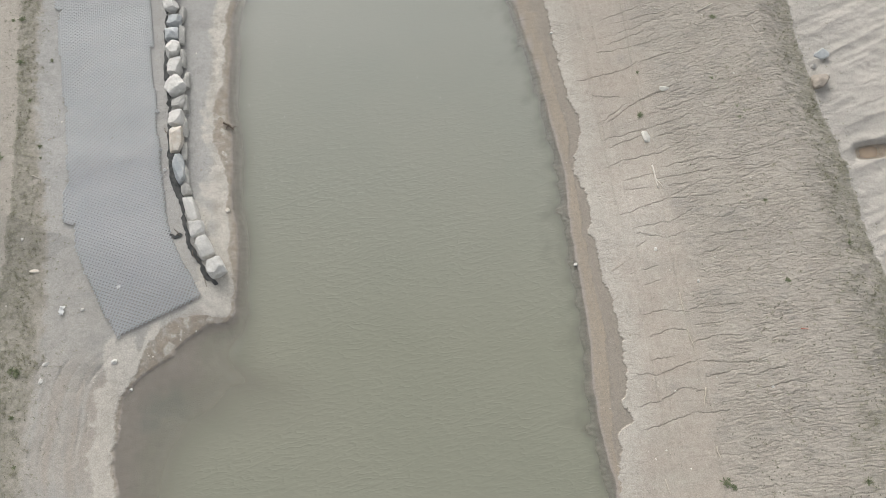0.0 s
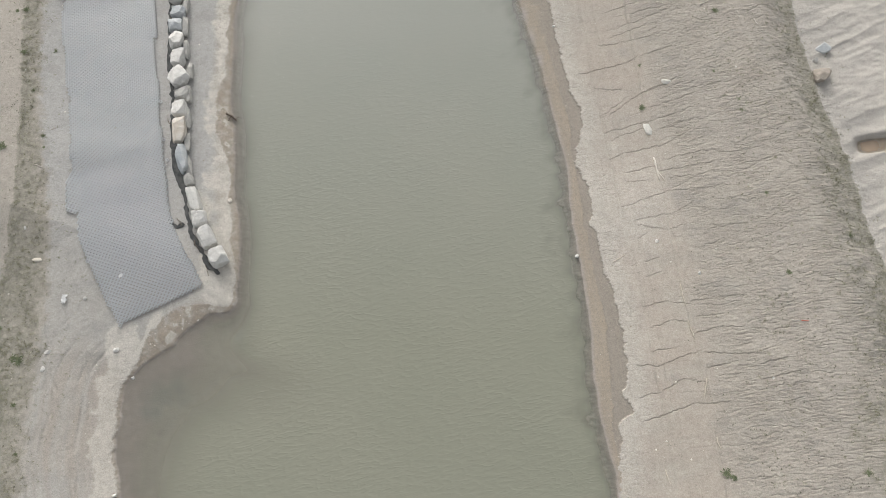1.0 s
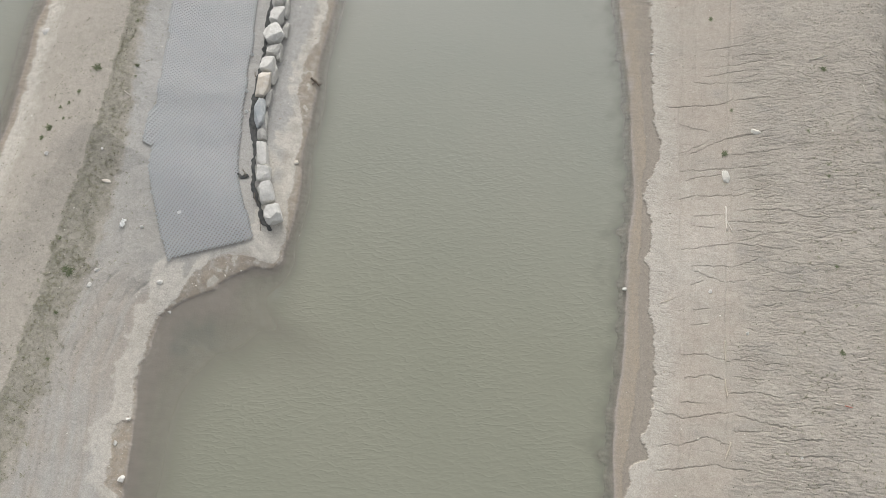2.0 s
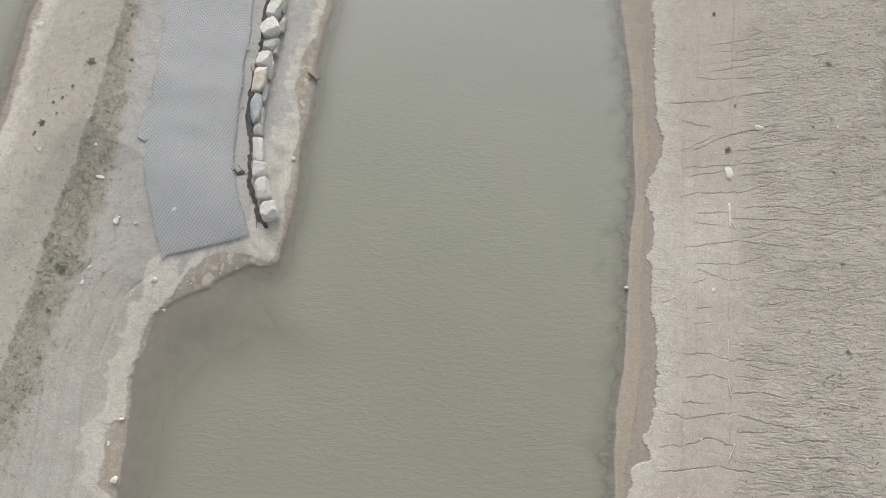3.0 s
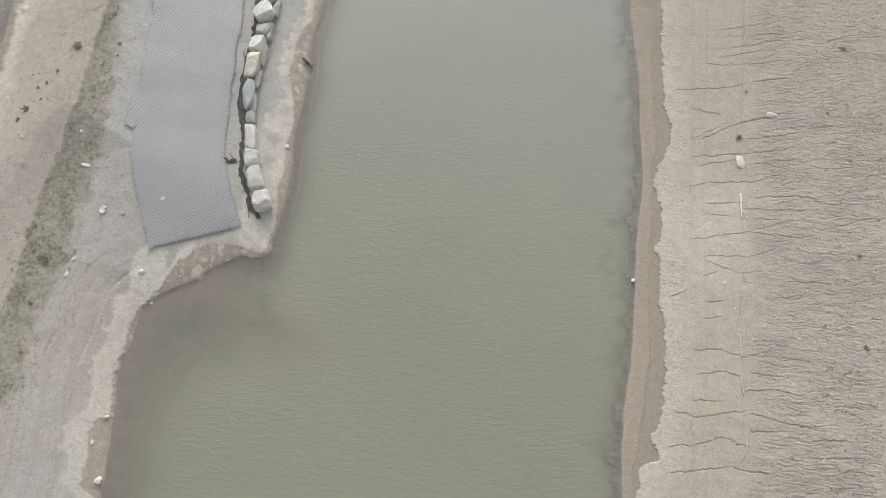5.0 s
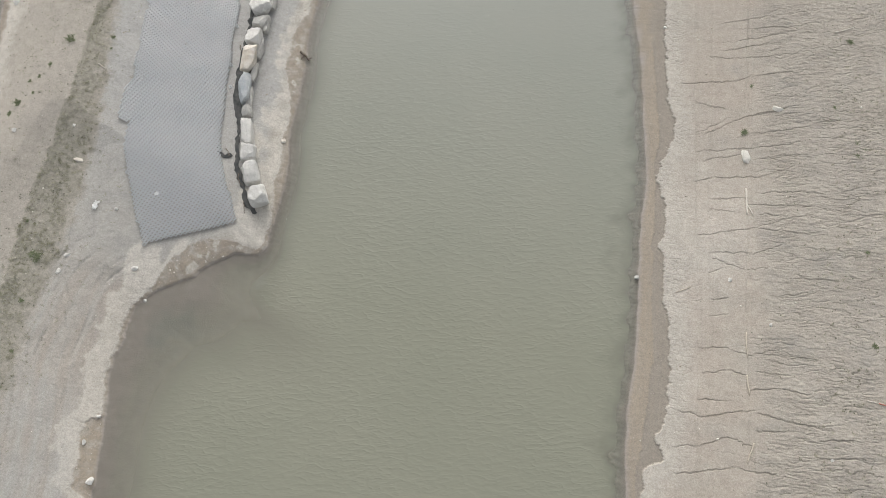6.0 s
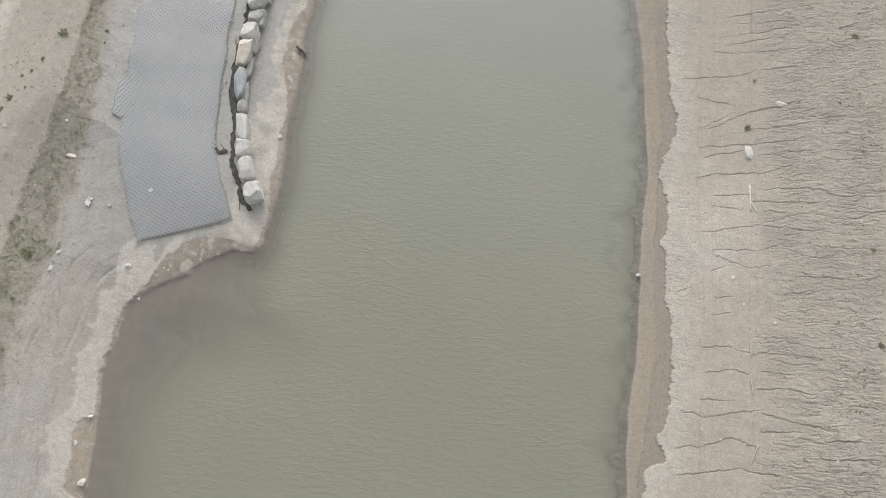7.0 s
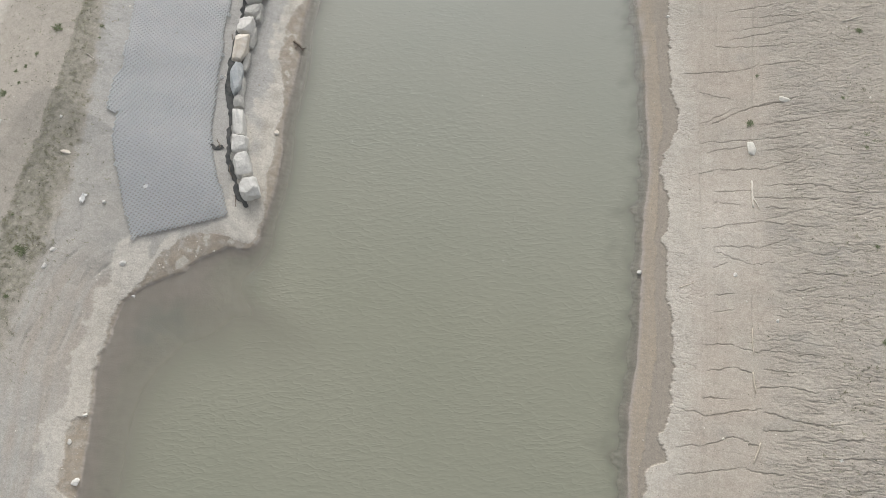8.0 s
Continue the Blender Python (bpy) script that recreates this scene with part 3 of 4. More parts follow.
def stone_material(name, a, b, scale=3.0, depth=0.03):
    m = Nodes(name)
    p = m.own()
    patch, grain = m.noise(p, scale, 5, 0.6), m.noise(p, scale * 7, 6, 0.7)
    colour = m.mix(m.span(patch, 0.35, 0.65), a, b)
    colour = m.mix(m.math("MULTIPLY", m.span(m.noise(p, scale * 1.7, 6, 0.65), 0.54, 0.72), 0.4), colour, tuple(0.6 * c for c in a))
    tone = m.node("ObjectInfo", 5)
    colour = m.mix(0.3, colour, m.mix(m.span(grain, 0.3, 0.7), (0.3, 0.3, 0.3), (0.7, 0.7, 0.7)), "OVERLAY")
    colour = m.mix(m.span(tone, 0, 1, 0.0, 0.25), colour, (0.42, 0.41, 0.38))
    height = m.math("ADD", patch, m.math("MULTIPLY", grain, 0.35))
    return m.done(colour, 0.9, m.bump(height, 1.0, depth * 1.6), Specular_IOR_Level=0.25)


def island_material(name, a, b, rough=0.9):
    """For things of many pieces: each piece a tone of its own."""
    m = Nodes(name)
    r = m.node("NewGeometry", 8)
    grain = m.noise(m.where(), 20, 4)
    colour = m.mix(r, a, b)
    colour = m.mix(0.25, colour, m.mix(m.span(grain, 0.3, 0.7), (0.35, 0.35, 0.35), (0.65, 0.65, 0.65)), "OVERLAY")
    return m.done(colour, rough, Specular_IOR_Level=0.25)


def ring_material():
    m = Nodes("grey_plastic_ring")
    p = m.where()
    dust = m.span(m.noise(p, 1.4, 5, 0.6), 0.35, 0.7)
    colour = m.mix(dust, (0.432, 0.445, 0.450), (0.475, 0.479, 0.474))
    colour = m.mix(m.math("MULTIPLY", m.node("NewGeometry", 8), 0.25), colour, (0.39, 0.402, 0.402))
    return m.done(colour, 0.55, m.bump(m.noise(p, 60, 3), 0.3, 0.004))


def wood_material(name, a, b):
    m = Nodes(name)
    p = m.node("Mapping", 0, Vector=m.own(), Scale=(14, 14, 1.2))
    grain = m.noise(p, 4, 5, 0.6)
    return m.done(m.mix(m.span(grain, 0.3, 0.7), a, b), 0.85, m.bump(grain, 0.6, 0.006))


def fabric_material():
    m = Nodes("dark_geotextile")
    p = m.where()
    colour = m.mix(m.span(m.noise(p, 3, 5, 0.6), 0.35, 0.7), (0.036, 0.039, 0.040), (0.105, 0.103, 0.096))
    return m.done(colour, 0.9, m.bump(m.noise(p, 30, 4), 0.5, 0.01))


GROUND, WATER, TAN_WATER = ground_material(), water_material(), water_material("clay_puddle_water", True)
CHALK = stone_material("chalky_limestone", (0.51, 0.495, 0.46), (0.64, 0.625, 0.59))
BLUE_ROCK = stone_material("blue_grey_rock", (0.34, 0.37, 0.385), (0.50, 0.51, 0.51))
TAN_ROCK = stone_material("tan_sandstone", (0.55, 0.48, 0.39), (0.65, 0.61, 0.55))
CREAM_ROCK = stone_material("cream_limestone", (0.56, 0.54, 0.485), (0.64, 0.62, 0.565))
GREY_ROCK = stone_material("grey_rock", (0.34, 0.335, 0.31), (0.47, 0.455, 0.42))
BROWN_ROCK = stone_material("brown_rock", (0.25, 0.21, 0.17), (0.36, 0.315, 0.265))
PEBBLE = island_material("mixed_pebbles", (0.30, 0.26, 0.21), (0.62, 0.59, 0.53))
RING = ring_material()
PALE_WOOD = wood_material("bleached_wood", (0.50, 0.455, 0.395), (0.66, 0.62, 0.56))
BROWN_WOOD = wood_material("brown_wood", (0.085, 0.065, 0.048), (0.19, 0.15, 0.115))
STRAW_WOOD = wood_material("dry_reed", (0.42, 0.365, 0.295), (0.54, 0.48, 0.40))
RED_PAINT = wood_material("red_painted_wood", (0.42, 0.10, 0.07), (0.52, 0.17, 0.12))
FABRIC = fabric_material()
LEAF = island_material("green_leaf", (0.105, 0.125, 0.068), (0.19, 0.205, 0.125))
DRY_LEAF = island_material("dry_grass_blade", (0.165, 0.168, 0.108), (0.29, 0.272, 0.195))
SCRAP = stone_material("white_plastic_scrap", (0.70, 0.70, 0.68), (0.80, 0.80, 0.78), 6, 0.01)


# ---- builders ----
def mesh_from(name, points, faces, material, smooth=False):
    me = bpy.data.meshes.new(name)
    me.from_pydata([tuple(map(float, p)) for p in points], [], [tuple(map(int, f)) for f in faces])
    me.materials.append(material)
    if smooth:
        me.polygons.foreach_set("use_smooth", [True] * len(me.polygons))
    return me


def part(name, data, material, parent, label=""):
    """Links a bmesh or a mesh as one object under a thing."""
    if isinstance(data, bmesh.types.BMesh):
        me = bpy.data.meshes.new(name)
        data.to_mesh(me), data.free()
        me.materials.append(material)
    else:
        me = data
    ob = new(name, me)
    ob.parent = parent
    return tagged(ob, label)


def sheet(name, xs, ys, heights, material, attributes):
    """One height field over a grid."""
    nx, ny = len(xs), len(ys)
    me = bpy.data.meshes.new(name)
    co = np.empty((ny * nx, 3), np.float32)
    gx, gy = np.meshgrid(xs, ys)
    co[:, 0], co[:, 1], co[:, 2] = gx.ravel(), gy.ravel(), heights.ravel()
    i = (np.arange(ny - 1)[:, None] * nx + np.arange(nx - 1)[None, :]).ravel()
    quads = np.stack([i, i + 1, i + nx + 1, i + nx], -1).astype(np.int32)
    me.vertices.add(len(co)), me.loops.add(quads.size), me.polygons.add(len(quads))
    me.vertices.foreach_set("co", co.ravel())
    me.loops.foreach_set("vertex_index", quads.ravel())
    me.polygons.foreach_set("loop_start", np.arange(0, quads.size, 4, dtype=np.int32))
    me.polygons.foreach_set("use_smooth", np.ones(len(quads), bool))
    for key, value in attributes.items():
        me.attributes.new(key, "FLOAT", "POINT").data.foreach_set("value", np.asarray(value, np.float32).ravel())
    me.update(calc_edges=True)
    me.materials.append(material)
    return new(name, me)


# ---- the ground: one sheet to the horizon ----
def axis(stretches, reach):
    out = [np.arange(a, b, s) for a, b, s in stretches]
    low, high = stretches[0][0], stretches[-1][1]
    grow = np.cumsum(0.4 * 1.35 ** np.arange(27))
    grow = grow[grow < reach]
    return np.concatenate([(low - grow)[::-1], *out, [high], high + grow])


XS = axis([(-34, -26, 0.12), (-26, -10.4, 0.06), (-10.4, 6.2, 0.4), (6.2, 18.5, 0.04), (18.5, 30, 0.09)], 3000)
YS = axis([(-6, -3.5, 0.06), (-3.5, 29, 0.026), (29, 37, 0.06)], 3000)
GX, GY = np.meshgrid(XS, YS)
GZ, GROUND_COVERS = terrain(GX.ravel(), GY.ravel())
ground = tagged(sheet("ground", XS, YS, GZ, GROUND, GROUND_COVERS), "dry grey-brown clay banks with erosion rills, crust and gravel", "ground", kind="structure")


def pond(name, xs, ys, level, label, material=WATER, cloud=3.2):
    gx, gy = np.meshgrid(xs, ys)
    depth = level - terrain(gx.ravel(), gy.ravel())[0]
    murk = 1 - np.exp(-np.maximum(depth, 0) * cloud)
    ob = sheet(name, xs, ys, np.full(gx.size, level), material, {"murk": murk})
    ob.visible_shadow = False
    return tagged(ob, label, "water", kind="structure")


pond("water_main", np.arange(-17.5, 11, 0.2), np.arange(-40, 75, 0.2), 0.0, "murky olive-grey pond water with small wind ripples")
pond("water_far", np.arange(-60, -26, 0.25), np.arange(-20, 60, 0.25), 0.0, "murky grey-green water of the neighbouring pond")
pond("water_puddle", np.arange(22.6, 25.9, 0.1), np.arange(18.1, 19.6, 0.1), 1.16, "shallow brown puddle in the sandy pit", TAN_WATER, 9.0)


# ---- rocks ----
def rock_mesh(name, size, seed, material, cuts=8, sub=4, sharp=40, rough=0.06, boxy=0.78):
    rng = np.random.default_rng(seed)
    bm = bmesh.new()
    bmesh.ops.create_icosphere(bm, subdivisions=sub, radius=1)
    face = rng.normal(size=(cuts, 3))
    face /= np.linalg.norm(face, axis=1)[:, None]
    face = np.concatenate([face, np.eye(3), -np.eye(3)])
    away = np.concatenate([rng.uniform(0.78, 1.02, cuts), rng.uniform(boxy, boxy + 0.2, 6)])
    for v in bm.verts:
        n = np.array(v.co.normalized())
        r = 1 / (np.maximum(face @ n / away, 0) ** sharp).sum() ** (1 / sharp)
        r *= 1 + rough * noise.noise(Vector(n * 2.3 + seed)) + 0.5 * rough * noise.noise(Vector(n * 6 + seed)) + 0.25 * rough * noise.noise(Vector(n * 14 + seed))
        v.co = Vector((n[0] * size[0] * r, n[1] * size[1] * r, n[2] * size[2] * r)) / 2
    me = bpy.data.meshes.new(name)
    bm.to_mesh(me), bm.free()
    me.materials.append(material)
    return me


def rock(name, x, y, size, turn, seed, material, label, category="stone", group="", sink=0.15, z=None, sub=4, sharp=45, boxy=0.78, cuts=8):
    ob = new(name, rock_mesh(name, size, seed, material, cuts, sub, sharp, 0.07, boxy))
    base = ground_z(x, y) if z is None else z
    ob.matrix_world = pose(x, y, base + size[2] * (0.5 - sink), (seed * 37) % 19 - 9, (seed * 53) % 19 - 9, turn)
    return tagged(ob, label, category, group)


# the armour row along the spit: x, y, length across, length along, height, turn, kind
WALL = [(-16.85, 30.2, 0.95, 1.0, 0.9, 5, 0), (-16.65, 29.0, 0.9, 0.85, 0.9, 20, 0), (-16.25, 27.95, 0.85, 0.85, 0.75, -5, 1), (-16.3, 26.95, 0.95, 0.85, 0.8, 5, 1),
        (-16.1, 25.85, 1.0, 1.15, 0.9, 8, 0), (-15.8, 24.6, 0.8, 1.2, 0.9, 5, 0), (-15.6, 23.25, 1.35, 1.25, 0.95, 40, 0), (-15.25, 22.1, 0.95, 0.8, 0.75, 5, 3),
        (-15.2, 21.0, 0.95, 1.15, 0.9, 10, 0), (-15.05, 19.65, 0.95, 1.5, 1.0, 8, 2), (-14.65, 17.85, 0.72, 1.95, 0.95, 14, 1), (-14.15, 16.6, 0.6, 0.7, 0.6, 15, 3),
        (-13.7, 15.45, 0.72, 1.5, 0.8, 20, 0), (-13.25, 14.2, 0.95, 1.05, 0.9, 10, 0), (-12.75, 13.2, 1.05, 1.2, 0.9, 30, 0), (-12.0, 12.12, 1.1, 1.1, 0.95, 30, 0)]
KINDS = [(CHALK, "chalky white angular boulder in the armour row"), (BLUE_ROCK, "blue-grey angular boulder in the armour row"),
         (TAN_ROCK, "tan and white blocky boulder in the armour row"), (GREY_ROCK, "smaller grey boulder in the armour row")]
for i, (x, y, w, l, h, turn, kind) in enumerate(WALL):
    rock("boulder", x, y, (w * 0.98, l * 1.1, h), turn, 11 + i, KINDS[kind][0], KINDS[kind][1], "boulder", "boulders of the armour row", sharp=110, boxy=0.72, cuts=11)
LOWER = [(-15.85, 28.5, 1.2, 5), (-15.65, 26.9, 1.5, 6), (-15.4, 25.3, 1.3, 8), (-15.0, 23.8, 1.3, 8), (-14.85, 22.2, 1.3, 10), (-14.65, 20.6, 1.4, 8), (-14.45, 19.0, 1.3, 10),
         (-14.2, 17.5, 1.5, 12)]
for i, (x, y, l, turn) in enumerate(LOWER):
    rock("footing_stone", x - 0.1, y, (0.36, l, 0.5), turn, 61 + i, GREY_ROCK, "long grey slab under the armour row, on the water side", "stone", "slabs under the armour row")


# ---- dark geotextile behind the row ----
def strip(path, widths, lift, material, name, label, category):
    p = np.array(path, float)
    t = np.linspace(0, len(p) - 1, 90)
    cx, cy = np.interp(t, range(len(p)), p[:, 0]), np.interp(t, range(len(p)), p[:, 1])
    w = np.interp(t, range(len(p)), widths)
    tx, ty = np.gradient(cx), np.gradient(cy)
    n = np.hypot(tx, ty)
    cols = np.linspace(-0.5, 0.5, 9)
    pts = []
    for k in range(len(t)):
        for c in cols:
            wig = 0.16 * noise.noise(Vector((cx[k] * 4, cy[k] * 4, c * 1.5)))
            px, py = cx[k] - ty[k] / n[k] * (w[k] * c + wig), cy[k] + tx[k] / n[k] * (w[k] * c + wig)
            pts.append((px, py, 0))
    a = np.array(pts)
    a[:, 2] = terrain(a[:, 0], a[:, 1])[0] + lift + 0.05 * np.array([max(0, noise.noise(Vector((q[0] * 4, q[1] * 4, 5)))) for q in a])
    m = len(cols)
    faces = [(r * m + c, r * m + c + 1, r * m + m + c + 1, r * m + m + c) for r in range(len(t) - 1) for c in range(m - 1)]
    ob = new(name, mesh_from(name, a, faces, material, True))
    thick = ob.modifiers.new("thickness", "SOLIDIFY")
    thick.thickness = 0.012
    return tagged(ob, label, category)


strip([(-17.0, 29.5), (-16.8, 27.2), (-16.45, 24.6), (-15.95, 22.4), (-15.65, 20.6), (-15.4, 19.0), (-15.0, 17.4), (-14.35, 16.0), (-14.0, 14.6), (-13.65, 13.5), (-13.0, 12.5), (-12.45, 11.6), (-11.9, 11.35)],
      [0.2, 0.2, 0.22, 0.2, 0.26, 0.34, 0.4, 0.26, 0.2, 0.2, 0.22, 0.24, 0.14], 0.025, FABRIC, "geotextile_strip", "dark torn geotextile showing behind the boulders", "fabric")
strip([(-15.0, 14.35), (-14.75, 13.95), (-14.4, 13.8), (-14.15, 14.1)], [0.10, 0.14, 0.2, 0.15], 0.03, FABRIC, "geotextile_flap", "dark frayed edge of a buried geotextile", "fabric")


# ---- ring mats ----
PITCH = 0.232


def ring_points(segments=8, inner=0.056, high=0.08):
    """A short pipe piece, squarish outside where four of them meet."""
    a = np.arange(segments) * 2 * math.pi / segments
    c = np.stack([np.cos(a), np.sin(a)], -1)
    outer = np.where(np.arange(segments) % 2 == 0, 0.111, 0.0818)[:, None]
    pts = np.concatenate([np.c_[c * outer, np.zeros(segments)], np.c_[c * outer, np.full(segments, high)],
                          np.c_[c * inner, np.full(segments, high)], np.c_[c * inner, np.zeros(segments)]])
    faces = []
    for k in range(3):
        for j in range(segments):
            j2 = (j + 1) % segments
            faces.append((k * segments + j, k * segments + j2, (k + 1) * segments + j2, (k + 1) * segments + j))
    return pts, faces


RING_PTS, RING_FACES = ring_points()
RING_MESH = mesh_from("ring", RING_PTS, RING_FACES, RING)


def within(p, outline):
    """Which points lie inside an outline."""
    o, hit = np.array(outline, float), np.zeros(len(p), bool)
    for a, b in zip(o, np.roll(o, -1, 0)):
        cross = (a[1] > p[:, 1]) != (b[1] > p[:, 1])
        hit ^= cross & (p[:, 0] < a[0] + (p[:, 1] - a[1]) * (b[0] - a[0]) / (b[1] - a[1] + 1e-12))
    return hit


def ring_mat(outline, turn, label, seed=0, level=None, start=None):
    """A mat of linked plastic rings that fills an outline; its rows start at the first corner."""
    rng = np.random.default_rng(seed)
    c, s = math.cos(radians(turn)), math.sin(radians(turn))
    x0, y0 = start or outline[0]
    spots = []
    for r in range(-60, 180):
        for k in range(-12, 40):
            u, v = (k + 0.5 * (r % 2)) * PITCH, r * PITCH / 2
            spots.append((x0 + u * c - v * s, y0 + u * s + v * c))
    spots = np.array(spots)
    spots = spots[within(spots, outline)]
    spots += rng.normal(0, 0.003, spots.shape)
    e = 0.35

    def lie(dx, dy):
        return terrain(spots[:, 0] + dx, spots[:, 1] + dy)[0]

    if level is None:
        west, east, south, north = lie(-e, 0), lie(e, 0), lie(0, -e), lie(0, e)
        z = 0.25 * (west + east + south + north) + 0.03
        tilt_x, tilt_y = (east - west) / (2 * e), (north - south) / (2 * e)
    else:
        z = np.full(len(spots), level)
        tilt_x = tilt_y = z * 0
    thing = tagged(new("ring_mat"), label, "ground mat", "ring mats on the track")
    thing.location = (x0, y0, z[0])
    lone = np.argsort(spots[:, 1])[:300] if level is None else range(len(spots))
    keep = np.ones(len(spots), bool)
    keep[lone] = False
    for i in lone:
        ob = new("ring", RING_MESH)
        ob.parent = thing
        ob.location = (spots[i, 0] - x0, spots[i, 1] - y0, z[i] - z[0])
        ob.rotation_euler = (math.atan(tilt_y[i]), -math.atan(tilt_x[i]), radians(turn))
    n = len(RING_PTS)
    at = np.flatnonzero(keep)
    if not len(at):
        return thing
    turned = np.c_[RING_PTS[:, 0] * c - RING_PTS[:, 1] * s, RING_PTS[:, 0] * s + RING_PTS[:, 1] * c, RING_PTS[:, 2]]
    pts = np.tile(turned, (len(at), 1)).reshape(len(at), n, 3)
    pts[:, :, 2] += pts[:, :, 0] * tilt_x[at, None] + pts[:, :, 1] * tilt_y[at, None]
    pts[:, :, 0] += spots[at, 0, None] - x0
    pts[:, :, 1] += spots[at, 1, None] - y0
    pts[:, :, 2] += z[at, None] - z[0]
    faces = (np.array(RING_FACES)[None] + np.arange(len(at))[:, None, None] * n).reshape(-1, 4)
    ob = part("ring_field", mesh_from("ring_field", pts.reshape(-1, 3), faces, RING), RING, thing)
    tagged(ob, kind="stuff")
    return thing


MAT_LABEL = "grey mat of linked plastic rings lying on gravel"
ring_mat([(-16.6, 8.4), (-12.68, 10.6), (-13.8, 12.4), (-14.65, 13.9), (-15.2, 15.35), (-15.5, 16.9), (-15.75, 17.8), (-16.05, 19.05), (-20.35, 16.95), (-20.55, 16.1), (-20.2, 14.45), (-19.6, 14.4),
          (-19.35, 13.0), (-18.7, 11.7), (-17.45, 9.6)], 29.0, "grey mat of linked plastic rings with its loose end near water", 5)
HUB = (-20.6, 17.1)
ring_mat([(-20.35, 16.95), (-16.05, 19.05), (-15.9, 19.1), (-16.35, 20.35), (-20.85, 19.2), (-20.7, 17.9)], 12, MAT_LABEL, 6, start=HUB)
ring_mat([(-20.95, 19.2), (-16.35, 20.35), (-16.65, 21.45), (-16.45, 21.6), (-17.05, 23.7), (-21.9, 22.7), (-21.4, 21.5), (-21.25, 20.3)], 12, MAT_LABEL, 7, start=HUB)
ring_mat([(-21.9, 22.7), (-17.05, 23.7), (-17.6, 26.05), (-22.4, 25.1)], 12, MAT_LABEL, 8, start=HUB)
ring_mat([(-22.5, 25.08), (-17.4, 26.08), (-17.95, 29.1), (-23.05, 28.2)], 12, MAT_LABEL, 9, start=HUB)
ring_mat([(-23.25, 28.17), (-18.0, 29.1), (-18.8, 33.0), (-24.2, 32.2)], 12, MAT_LABEL, 10, start=HUB)
ring_mat([(-10.95, 7.6), (-10.3, 7.7), (-10.25, 8.3), (-10.8, 8.4)], 35, "broken piece of grey ring mat lying in shallow water", 11, -0.095)
loose = new("loose_ring", RING_MESH)
loose.location = (-15.55, 17.9, ground_z(-15.55, 17.9) + 0.005)
tagged(loose, "single grey plastic ring lying on gravel", "ring")


# ---- single stones ----
STONES = [(11.42, 19.65, 0.5, 0.72, 0.22, 10, CREAM_ROCK, "white flat-topped stone on the rilled slope"), (12.6, 22.6, 0.55, 0.3, 0.13, 5, CREAM_ROCK, "flat pale stone on the rilled slope"),
          (7.16, 12.48, 0.2, 0.18, 0.3, 0, CHALK, "small white stone at the waterline"), (-15.72, 5.8, 0.17, 0.15, 0.13, 0, CHALK, "small white stone at the waterline"),
          (-14.88, -2.45, 0.25, 0.28, 0.2, 0, CHALK, "round pale stone at the waterline"), (-15.75, -1.0, 0.18, 0.2, 0.15, 0, CHALK, "round pale stone on the brown beach"),
          (-15.58, 0.2, 0.17, 0.17, 0.14, 0, CHALK, "round pale stone on the brown beach"), (-16.65, 7.15, 0.34, 0.24, 0.16, 30, CHALK, "white stone on pale crust"),
          (-18.6, 9.8, 0.2, 0.16, 0.12, 0, CHALK, "small white stone on the gravel track"), (-21.3, 11.75, 0.5, 0.2, 0.12, 5, TAN_ROCK, "long flat tan stone in dry grass"),
          (-19.95, 6.95, 0.32, 0.2, 0.14, 20, CHALK, "white stone beside the dry grass"), (-20.0, 6.1, 0.22, 0.3, 0.14, 0, CHALK, "white stone beside the dry grass"),
          (6.65, 27.5, 0.2, 0.2, 0.14, 0, CHALK, "small white stone on the brown beach"), (-11.95, 15.65, 0.28, 0.3, 0.16, 0, TAN_ROCK, "tan clod at the foot of the bank"),
          (21.5, 23.1, 0.95, 0.9, 0.7, 0, BROWN_ROCK, "brown weathered boulder at the pit's edge"), (22.1, 25.0, 0.75, 0.6, 0.45, 20, BLUE_ROCK, "blue-grey stone on washed sand"),
          (21.45, 24.1, 0.3, 0.3, 0.2, 0, GREY_ROCK, "small grey stone at the pit's edge"), (11.25, 13.0, 0.2, 0.2, 0.12, 0, CHALK, "small white stone on pale crust"),
          (13.1, 11.1, 0.16, 0.16, 0.1, 0, CHALK, "small white stone on the rilled slope"), (15.8, 5.6, 0.2, 0.2, 0.12, 0, CHALK, "small white stone on the rilled slope"),
          (-24.9, 12.4, 0.22, 0.2, 0.12, 0, CHALK, "small white stone on the berm"), (-22.1, 13.4, 0.16, 0.16, 0.1, 0, CHALK, "small white stone in dry grass"),
          (-29.3, 20.6, 0.6, 0.4, 0.15, 40, CHALK, "pale flat stone by the neighbouring pond")]
for i, (x, y, a, b, c, turn, material, label) in enumerate(STONES):
    rock("stone", x, y, (a, b, c), turn, 101 + i, material, label, "stone", sub=3, sink=0.38, sharp=18, boxy=1.1, cuts=14)


